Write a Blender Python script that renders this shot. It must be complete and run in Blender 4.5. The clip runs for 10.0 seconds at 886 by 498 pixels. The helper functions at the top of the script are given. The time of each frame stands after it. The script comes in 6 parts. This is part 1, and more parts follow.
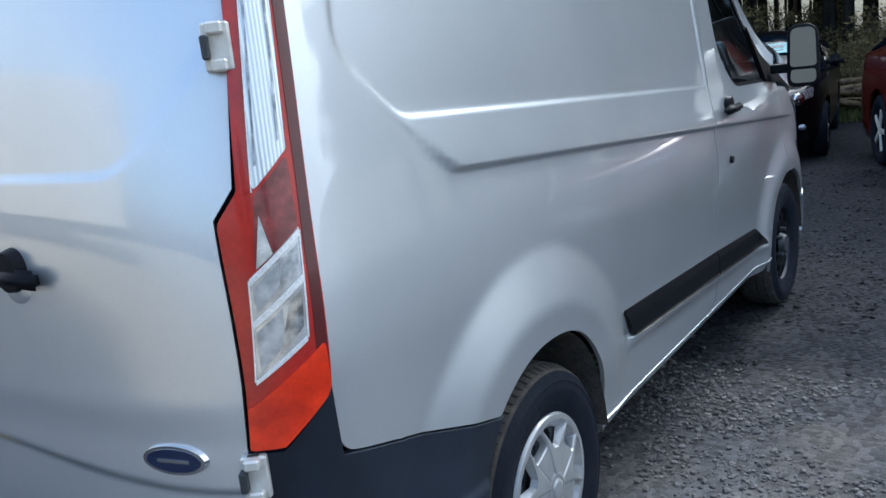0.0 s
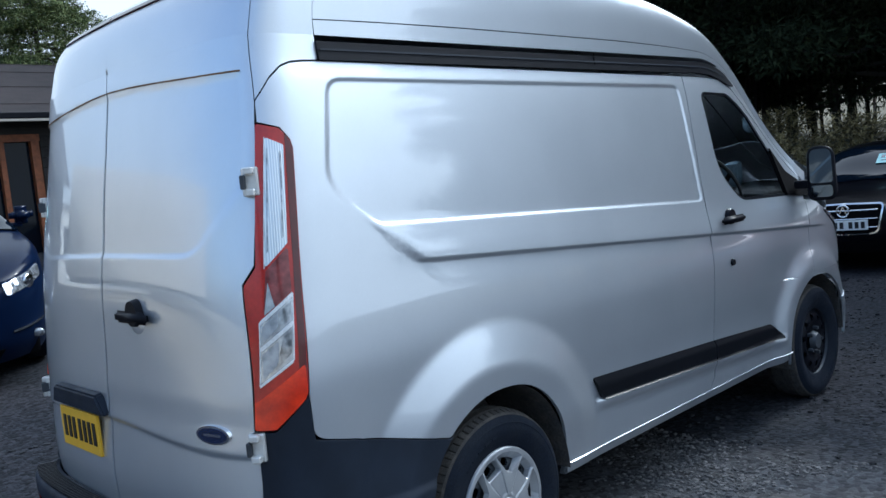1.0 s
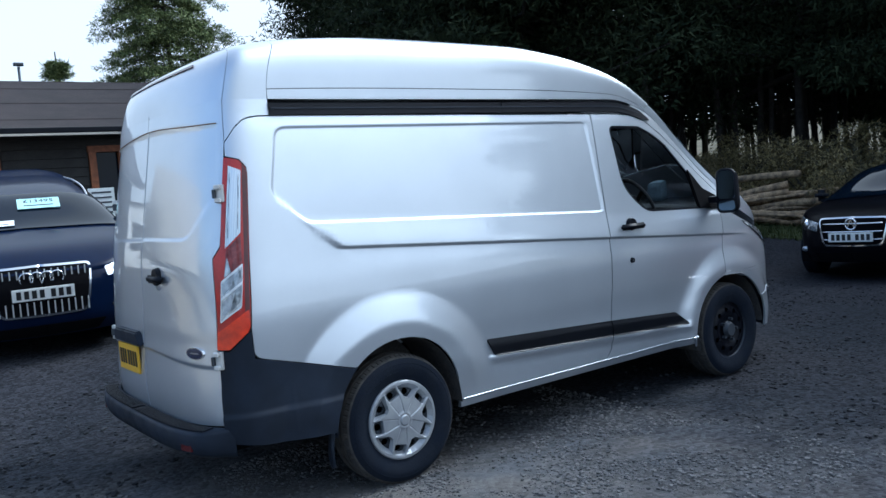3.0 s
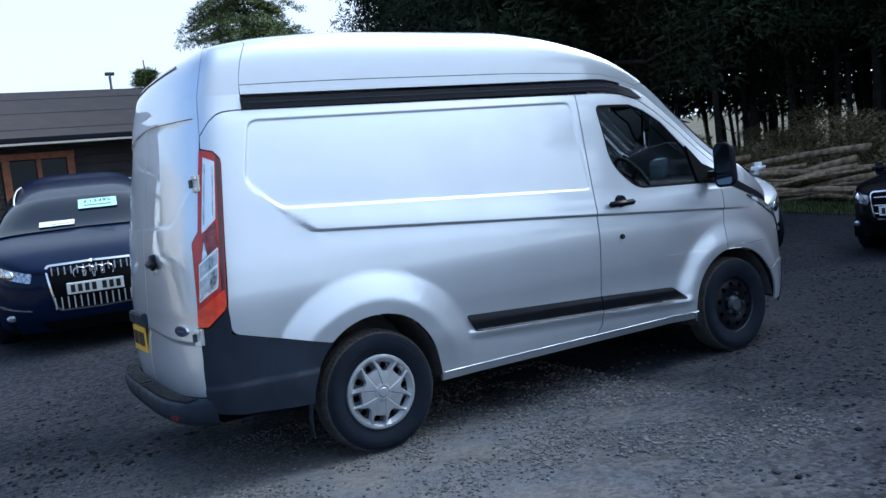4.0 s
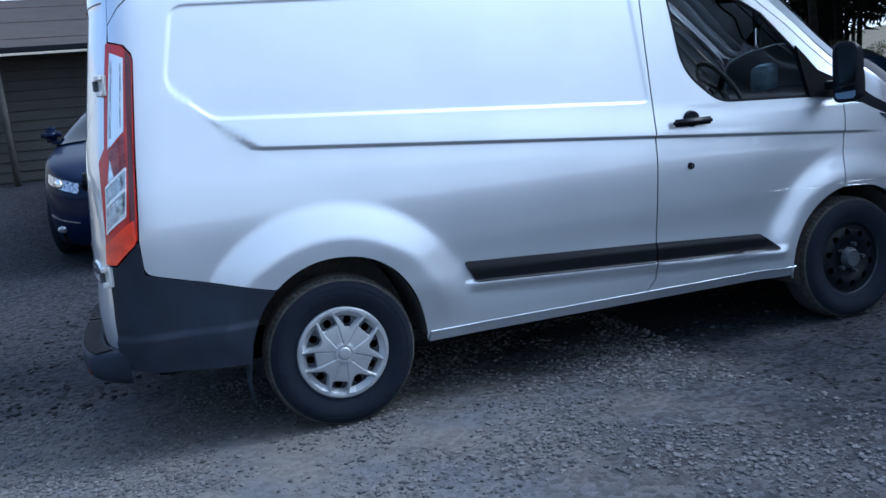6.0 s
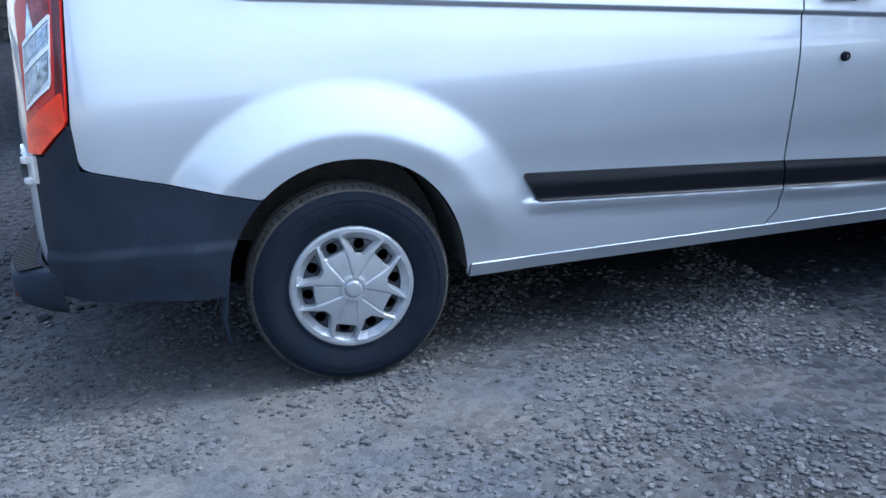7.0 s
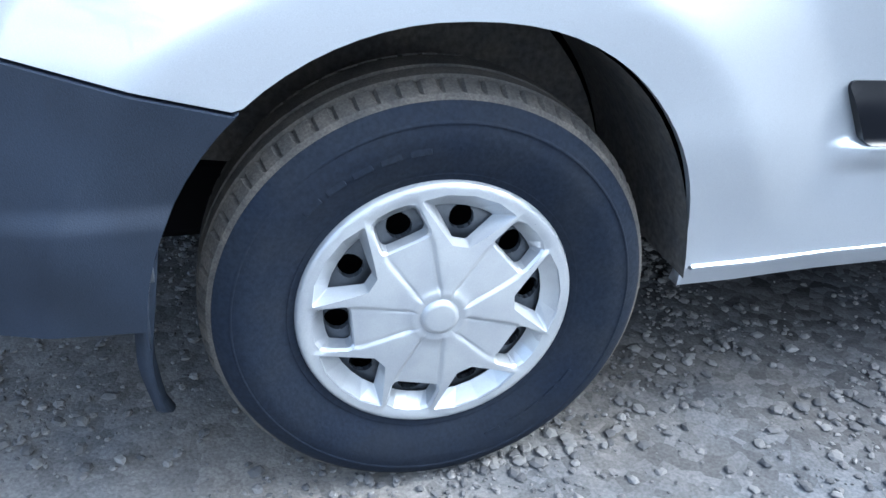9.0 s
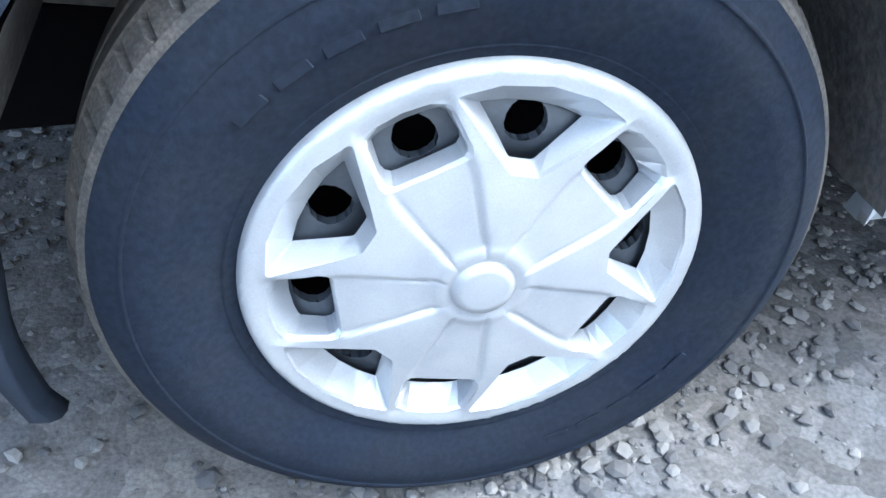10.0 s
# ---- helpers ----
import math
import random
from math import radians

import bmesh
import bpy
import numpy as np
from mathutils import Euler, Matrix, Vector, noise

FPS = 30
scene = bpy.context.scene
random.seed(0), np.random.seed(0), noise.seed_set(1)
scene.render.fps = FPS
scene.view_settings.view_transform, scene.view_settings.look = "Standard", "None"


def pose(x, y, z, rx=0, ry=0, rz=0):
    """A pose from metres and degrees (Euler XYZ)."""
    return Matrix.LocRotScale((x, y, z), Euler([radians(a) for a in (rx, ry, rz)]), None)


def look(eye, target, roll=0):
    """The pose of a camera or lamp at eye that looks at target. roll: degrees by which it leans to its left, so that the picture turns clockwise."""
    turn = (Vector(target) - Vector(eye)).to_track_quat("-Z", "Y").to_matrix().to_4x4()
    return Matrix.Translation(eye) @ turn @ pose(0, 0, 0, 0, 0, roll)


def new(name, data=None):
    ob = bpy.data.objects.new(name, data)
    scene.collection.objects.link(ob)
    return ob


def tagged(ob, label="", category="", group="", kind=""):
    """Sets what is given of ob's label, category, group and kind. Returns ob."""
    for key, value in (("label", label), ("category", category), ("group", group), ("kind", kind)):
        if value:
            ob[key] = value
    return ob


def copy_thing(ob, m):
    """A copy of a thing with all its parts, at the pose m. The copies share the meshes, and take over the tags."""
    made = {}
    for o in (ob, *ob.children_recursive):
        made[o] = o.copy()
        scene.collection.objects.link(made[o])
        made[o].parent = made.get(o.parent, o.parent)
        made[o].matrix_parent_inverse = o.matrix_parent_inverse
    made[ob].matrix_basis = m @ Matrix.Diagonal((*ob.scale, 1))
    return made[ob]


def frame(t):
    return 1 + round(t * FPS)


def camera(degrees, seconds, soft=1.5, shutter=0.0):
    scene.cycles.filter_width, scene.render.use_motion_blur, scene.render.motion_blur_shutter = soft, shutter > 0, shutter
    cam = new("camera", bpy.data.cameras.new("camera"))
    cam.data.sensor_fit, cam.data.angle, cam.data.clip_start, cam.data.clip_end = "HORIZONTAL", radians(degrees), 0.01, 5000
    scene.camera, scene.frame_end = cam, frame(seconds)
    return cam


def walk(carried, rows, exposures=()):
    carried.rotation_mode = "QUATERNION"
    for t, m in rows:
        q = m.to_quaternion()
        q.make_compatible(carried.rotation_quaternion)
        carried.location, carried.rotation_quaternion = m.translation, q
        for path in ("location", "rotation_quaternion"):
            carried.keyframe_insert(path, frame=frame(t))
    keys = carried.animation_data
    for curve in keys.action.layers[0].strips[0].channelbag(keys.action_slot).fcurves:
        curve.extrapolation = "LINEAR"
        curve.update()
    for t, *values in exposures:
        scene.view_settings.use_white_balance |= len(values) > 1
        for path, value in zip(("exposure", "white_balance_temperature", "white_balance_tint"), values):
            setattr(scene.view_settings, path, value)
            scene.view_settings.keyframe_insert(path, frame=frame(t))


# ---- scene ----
cam = camera(56.0, 10.0)
PATH = [
    (0, (-1.8705, -2.0068, 1.5235), (-0.2956, -0.8887, 1.1013), -6.6),
    (0.5, (-2.0425, -2.4616, 1.562), (-0.5576, -1.1734, 1.3485), -5.6),
    (1, (-2.172, -3.0034, 1.5512), (-0.8008, -1.5887, 1.387), -5.7),
    (1.5, (-2.3272, -3.4245, 1.5561), (-0.96, -1.9989, 1.4721), -5.3),
    (2, (-2.3361, -3.9258, 1.5442), (-1.0914, -2.3964, 1.395), -5.2),
    (2.5, (-2.4271, -4.3163, 1.4681), (-1.2407, -2.7394, 1.3465), -3.8),
    (3, (-2.3431, -4.6247, 1.5057), (-1.1735, -3.034, 1.3782), -4.8),
    (3.2, (-2.2323, -4.777, 1.4849), (-1.1043, -3.1566, 1.3623), -5.4),
    (4.3, (-1.7509, -5.2931, 1.3851), (-0.8196, -3.5521, 1.2783), -6.8),
    (4.5, (-1.5828, -5.3632, 1.3989), (-0.696, -3.5976, 1.3139), -6.5),
    (5, (-1.2407, -5.3306, 1.5255), (-0.4498, -3.5224, 1.4118), -5.5),
    (5.5, (-0.9461, -5.0162, 1.4315), (-0.2481, -3.1804, 1.2032), -4.9),
    (5.7, (-0.8571, -4.8333, 1.3208), (-0.177, -2.9925, 1.0816), -5.7),
    (6.8, (-0.3628, -3.819, 1.2941), (0.0919, -1.9673, 0.7711), -3.2),
    (7, (-0.3688, -3.5966, 1.2318), (0.1097, -1.7597, 0.6772), -3.1),
    (7.5, (-0.265, -3.1537, 1.1982), (0.2215, -1.3652, 0.5101), -2.1),
    (8, (-0.2887, -2.7256, 1.1616), (0.2739, -0.9747, 0.434), 2.4),
    (8.5, (-0.2215, -2.2777, 1.1132), (0.1809, -0.5526, 0.2353), -4),
    (9, (-0.259, -1.9633, 1.0331), (0.178, -0.2975, 0.0613), 2.2),
    (9.5, (-0.2007, -1.6776, 0.9432), (0.1967, -0.0968, -0.176), 0.3),
    (9.7, (-0.1849, -1.5659, 0.8878), (0.1641, -0.0207, -0.2956), 1.2),
    (10, (-0.1572, -1.4878, 0.8413), (0.1829, -0.0227, -0.4419), 2.1),
]
walk(cam, [(t, look(eye, target, roll)) for t, eye, target, roll in PATH], [(0, 1.7, 5650, 4), (1, 1.3, 5300, 4), (2.5, 1.2, 5150, 4), (3, 1.32, 5200, 4), (4.5, 1.3, 4950, 7), (5.5, 1.25, 4900, 7), (7, 1.88, 5000, 7), (8.5, 2.62, 5400, 5), (9.5, 3.38, 5500, 5), (10, 3.48, 5500, 5)])

# ---- light ----
SUN_AZ, SUN_EL = radians(-8), radians(35.5)      # from +x towards +y, and up
world = bpy.data.worlds.new("sky")
scene.world = world
world.use_nodes = True
_w = world.node_tree
sky = _w.nodes.new("ShaderNodeTexSky")
sky.sky_type, sky.sun_disc = "NISHITA", False
sky.sun_elevation, sky.sun_rotation = SUN_EL, radians(90) - SUN_AZ
sky.air_density, sky.dust_density, sky.ozone_density = 1.0, 7.0, 1.0
# thin bright haze, thick towards the horizon and broken by soft cloud higher up
_co = _w.nodes.new("ShaderNodeTexCoord")
_sep = _w.nodes.new("ShaderNodeSeparateXYZ")
_w.links.new(_co.outputs["Generated"], _sep.inputs[0])
_low = _w.nodes.new("ShaderNodeMapRange")
_low.inputs[1].default_value, _low.inputs[2].default_value = .20, .95
_low.inputs[3].default_value, _low.inputs[4].default_value = .96, .42
_w.links.new(_sep.outputs[2], _low.inputs[0])
_cl = _w.nodes.new("ShaderNodeTexNoise")
_cl.inputs["Scale"].default_value, _cl.inputs["Detail"].default_value = 1.9, 5
_w.links.new(_co.outputs["Generated"], _cl.inputs["Vector"])
_clr = _w.nodes.new("ShaderNodeMapRange")
_clr.inputs[1].default_value, _clr.inputs[2].default_value = .46, .64
_clr.inputs[3].default_value, _clr.inputs[4].default_value = 0, .75
_w.links.new(_cl.outputs[0], _clr.inputs[0])
_fac = _w.nodes.new("ShaderNodeMath")
_fac.operation, _fac.use_clamp = "ADD", True
_w.links.new(_low.outputs[0], _fac.inputs[0])
_w.links.new(_clr.outputs[0], _fac.inputs[1])
# the haze thins out on the side away from the sun
_away = _w.nodes.new("ShaderNodeMapRange")
_away.inputs[1].default_value, _away.inputs[2].default_value = -.75, .05
_away.inputs[3].default_value, _away.inputs[4].default_value = .10, 1
_w.links.new(_sep.outputs[0], _away.inputs[0])
_thin = _w.nodes.new("ShaderNodeMath")
_thin.operation = "MULTIPLY"
_w.links.new(_fac.outputs[0], _thin.inputs[0])
_w.links.new(_away.outputs[0], _thin.inputs[1])
_mix = _w.nodes.new("ShaderNodeMix")
_mix.data_type = "RGBA"
_w.links.new(_thin.outputs[0], _mix.inputs[0])
# the veil of cloud glows widely round the sun
_dot = _w.nodes.new("ShaderNodeVectorMath")
_dot.operation = "DOT_PRODUCT"
_dot.inputs[1].default_value = (math.cos(SUN_AZ) * math.cos(SUN_EL), math.sin(SUN_AZ) * math.cos(SUN_EL), math.sin(SUN_EL))
_w.links.new(_co.outputs["Generated"], _dot.inputs[0])
_glow = _w.nodes.new("ShaderNodeMapRange")
_glow.interpolation_type = "SMOOTHSTEP"
_glow.inputs[1].default_value, _glow.inputs[2].default_value = .50, .97
_glow.inputs[3].default_value, _glow.inputs[4].default_value = 1.0, 2.6
_w.links.new(_dot.outputs["Value"], _glow.inputs[0])
_veil = _w.nodes.new("ShaderNodeVectorMath")
_veil.operation = "SCALE"
_veil.inputs[0].default_value = (3.0, 3.05, 3.1)
_core = _w.nodes.new("ShaderNodeMapRange")
_core.interpolation_type = "SMOOTHSTEP"
_core.inputs[1].default_value, _core.inputs[2].default_value = .87, .995
_core.inputs[3].default_value, _core.inputs[4].default_value = 1.0, 6.5
_w.links.new(_dot.outputs["Value"], _core.inputs[0])
_both = _w.nodes.new("ShaderNodeMath")
_both.operation = "MULTIPLY"
_w.links.new(_glow.outputs[0], _both.inputs[0])
_w.links.new(_core.outputs[0], _both.inputs[1])
_w.links.new(_both.outputs[0], _veil.inputs["Scale"])
_w.links.new(_veil.outputs[0], _mix.inputs[7])
_w.links.new(sky.outputs[0], _mix.inputs[6])
_w.links.new(_mix.outputs[2], _w.nodes["Background"].inputs[0])
_w.nodes["Background"].inputs[1].default_value = 0.15
sun = new("sun", bpy.data.lights.new("sun", "SUN"))
sun.data.energy, sun.data.angle, sun.data.color = .8, radians(7.0), (1.0, .92, .80)
sun.matrix_world = look((math.cos(SUN_AZ) * math.cos(SUN_EL) * 30, math.sin(SUN_AZ) * math.cos(SUN_EL) * 30, math.sin(SUN_EL) * 30), (0, 0, 0))


# ---- materials ----
def material(name, colour, rough=.5, metal=0.0, coat=0.0, vary=0.0, scale=6.0, fine=0.0, fine_scale=120.0, bump=0.0, second=None, coat_rough=.03,
             rough_vary=0.0, spec=.5, ior=1.5, coat_ior=1.5):
    """A procedural surface: colour mixed towards a second one at a large scale, fine grain, relief and a clear coat."""
    m = bpy.data.materials.new(name)
    m.use_nodes = True
    t = m.node_tree
    b = t.nodes["Principled BSDF"]
    b.inputs["Base Color"].default_value = (*colour, 1)
    b.inputs["Roughness"].default_value = rough
    b.inputs["Metallic"].default_value = metal
    b.inputs["Coat Weight"].default_value = coat
    b.inputs["Coat Roughness"].default_value = coat_rough
    b.inputs["Coat IOR"].default_value = coat_ior
    b.inputs["Specular IOR Level"].default_value = spec
    b.inputs["IOR"].default_value = ior
    co = t.nodes.new("ShaderNodeTexCoord")

    def noise_node(sc, detail=4.0):
        n = t.nodes.new("ShaderNodeTexNoise")
        n.inputs["Scale"].default_value, n.inputs["Detail"].default_value = sc, detail
        t.links.new(co.outputs["Object"], n.inputs["Vector"])
        return n
    if vary or fine:
        second = second or tuple(c * (1 - vary) for c in colour)
        mix = t.nodes.new("ShaderNodeMix")
        mix.data_type = "RGBA"
        mix.inputs[6].default_value, mix.inputs[7].default_value = (*colour, 1), (*second, 1)
        ramp = t.nodes.new("ShaderNodeMapRange")
        ramp.inputs[1].default_value, ramp.inputs[2].default_value = .38, .66
        t.links.new(noise_node(scale).outputs[0], ramp.inputs[0])
        t.links.new(ramp.outputs[0], mix.inputs[0])
        last = mix.outputs[2]
        if fine:
            mul = t.nodes.new("ShaderNodeMix")
            mul.data_type, mul.blend_type = "RGBA", "MULTIPLY"
            mul.inputs[0].default_value = 1.0
            g = t.nodes.new("ShaderNodeMapRange")
            g.inputs[1].default_value, g.inputs[2].default_value = .3, .7
            g.inputs[3].default_value, g.inputs[4].default_value = 1 - fine, 1 + fine
            t.links.new(noise_node(fine_scale, 2).outputs[0], g.inputs[0])
            t.links.new(last, mul.inputs[6])
            t.links.new(g.outputs[0], mul.inputs[7])
            last = mul.outputs[2]
        t.links.new(last, b.inputs["Base Color"])
    if rough_vary:
        r = t.nodes.new("ShaderNodeMapRange")
        r.inputs[1].default_value, r.inputs[2].default_value = .35, .65
        r.inputs[3].default_value, r.inputs[4].default_value = rough, min(1, rough + rough_vary)
        t.links.new(noise_node(scale * 1.7, 5).outputs[0], r.inputs[0])
        t.links.new(r.outputs[0], b.inputs["Roughness"])
    if bump:
        bp = t.nodes.new("ShaderNodeBump")
        bp.inputs["Strength"].default_value, bp.inputs["Distance"].default_value = .6, bump
        t.links.new(noise_node(fine_scale, 3).outputs[0], bp.inputs["Height"])
        t.links.new(bp.outputs[0], b.inputs["Normal"])
    return m


def bsdf(m):
    return m.node_tree.nodes["Principled BSDF"]


M_SILVER = material("silver_paint", (.56, .60, .655), .40, .74, 1.0, .05, 3.0, .07, 900, second=(.53, .57, .625), coat_rough=.008, coat_ior=1.85)
M_SEAM = material("rusty_seam", (.16, .085, .04), .8, 0, 0, .5, 30)
M_PLASTIC = material("black_plastic", (.0155, .0220, .036), .48, 0, 0, .35, 5, .15, 500, .0006, rough_vary=.15, spec=.2)
M_STRIP = material("satin_strip", (.005, .006, .009), .34, 0, 0, .2, 8, .1, 400, spec=.16)
M_TRIM = material("dark_trim", (.006, .007, .011), .42, 0, 0, .2, 8, .1, 400, spec=.12)
M_RUBBER = material("tyre_rubber", (.0085, .012, .0205), .66, 0, 0, .3, 9, .2, 160, .0008, second=(.0115, .0145, .021), rough_vary=.15, spec=.09)
M_TREAD = material("worn_tread", (.072, .066, .060), .9, 0, 0, .4, 25, .25, 260, .0015, second=(.046, .045, .044), spec=.15)
M_CAP = material("silver_hubcap", (.315, .33, .355), .34, .45, .15, .08, 14, .05, 600, second=(.37, .385, .40))
M_LENSBAR = material("white_lens_bar", (.78, .80, .82), .2, .2, .5, .15, 60, .2, 300, .0006)
M_STEEL = material("black_steel", (.045, .053, .066), .5, .2, 0, .3, 12, .1, 200)
M_LINER = material("wheel_housing_liner", (.060, .058, .058), .8, 0, 0, .5, 18, .3, 90, .003, second=(.085, .077, .068), spec=.3)
# near-black: the shade in gaps, wheel wells and undersides is put into the colour
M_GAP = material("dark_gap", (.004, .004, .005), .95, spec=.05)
M_CHROME = material("chrome", (.75, .76, .78), .12, 1.0, 0, .06, 20)
M_FACET = material("lamp_reflector", (.52, .55, .59), .22, .35, 0, .4, 30, second=(.25, .27, .30))
M_ALLOY = material("cast_metal", (.66, .66, .64), .48, .45, 0, .15, 40)
M_RED = material("red_lens", (.44, .016, .010), .2, 0, .35, .35, 9, .1, 90, .0005, second=(.33, .010, .009))
M_DARKRED = material("dark_red_lens", (.085, .006, .008), .2, 0, .4, .3, 14)
M_MAROON = material("smoked_red_lens", (.24, .045, .045), .2, 0, .4, .4, 20, .2, 60, second=(.12, .018, .02))
M_BRAKE = material("brake_lens", (.035, .008, .012), .2, 0, .4, .3, 14)
M_AMBER = material("orange_red_lens", (.80, .040, .006), .2, 0, .35, .4, 11, .06, 120, .0006, second=(.40, .014, .005))
M_BADGE = material("badge_blue", (.008, .018, .06), .15, 0, 1.0)
M_YELLOW = material("plate_yellow", (.78, .45, .02), .4, 0, .2, .06, 30)
M_WHITE_PLATE = material("plate_white", (.78, .78, .74), .4, 0, .2, .06, 30)
M_INK = material("plate_ink", (.01, .01, .012), .45)
M_PAPER = material("paper", (.75, .78, .76), .7, 0, 0, .08, 30)
M_CLOTH = material("pale_blue_cloth", (.30, .40, .48), .8, 0, 0, .2, 30)
M_TEAL = material("pale_teal_card", (.45, .72, .68), .6, 0, 0, .08, 30)
M_SEAT = material("seat_cloth", (.035, .037, .042), .9, 0, 0, .3, 20, .2, 300)
M_NAVY = material("navy_paint", (.003, .008, .028), .3, 0, .18, .15, 4, spec=.03, coat_rough=.01)
M_BLACKPAINT = material("black_paint", (.002, .002, .004), .3, .0, .28, .15, 4, spec=.08, coat_rough=.01)
M_WHITEPAINT = material("white_paint", (.78, .79, .80), .25, 0, 1.0, .04, 4)
M_REDPAINT = material("red_paint", (.15, .018, .012), .25, .2, 1.0, .2, 4)


def ridged(name, colour, rough, metal, scale, tilt=0.0, depth=.002, dark=None):
    """A ribbed moulded surface, such as lamp glass."""
    m = material(name, colour, rough, metal, 1.0)
    t = m.node_tree
    co = t.nodes.new("ShaderNodeTexCoord")
    mp = t.nodes.new("ShaderNodeMapping")
    mp.inputs["Rotation"].default_value = (0, tilt, 0)
    w = t.nodes.new("ShaderNodeTexWave")
    w.bands_direction = "Z"
    w.inputs["Scale"].default_value, w.inputs["Distortion"].default_value = scale, .4
    t.links.new(co.outputs["Object"], mp.inputs[0])
    t.links.new(mp.outputs[0], w.inputs["Vector"])
    bp = t.nodes.new("ShaderNodeBump")
    bp.inputs["Strength"].default_value, bp.inputs["Distance"].default_value = .8, depth
    t.links.new(w.outputs["Fac"], bp.inputs["Height"])
    t.links.new(bp.outputs[0], bsdf(m).inputs["Normal"])
    if dark:
        mix = t.nodes.new("ShaderNodeMix")
        mix.data_type = "RGBA"
        mix.inputs[6].default_value, mix.inputs[7].default_value = (*colour, 1), (*dark, 1)
        t.links.new(w.outputs["Fac"], mix.inputs[0])
        t.links.new(mix.outputs[2], bsdf(m).inputs["Base Color"])
    return m


M_CLEAR = ridged("clear_lens_ribbed", (.74, .78, .82), .16, .55, 46, radians(84), .0009, (.56, .61, .66))
M_CLEAR_LOW = material("clear_lens_faceted", (.66, .69, .73), .16, .65, .6, .5, 22, .12, 300, .0006, second=(.34, .36, .40))
M_TREADSTEP = ridged("ribbed_step", (.05, .055, .06), .55, 0, 18, radians(90), .006, (.02, .02, .022))


def glass_material(name, tint, rough=.0):
    m = bpy.data.materials.new(name)
    m.use_nodes = True
    b = bsdf(m)
    b.inputs["Base Color"].default_value = (*tint, 1)
    b.inputs["Roughness"].default_value = rough
    b.inputs["Transmission Weight"].default_value = 1.0
    b.inputs["IOR"].default_value = 1.3
    return m


M_GLASS = glass_material("tinted_glass", (.36, .41, .43))
M_DARKGLASS = material("dark_car_glass", (.003, .006, .012), .03, 0, 0, spec=.3, ior=1.36)
M_MIRROR = material("mirror_glass", (.11, .14, .18), .02, 1.0)
M_LAMP = material("headlamp_glass", (.45, .48, .52), .08, .6, 1.0, .5, 40, second=(.12, .13, .15))


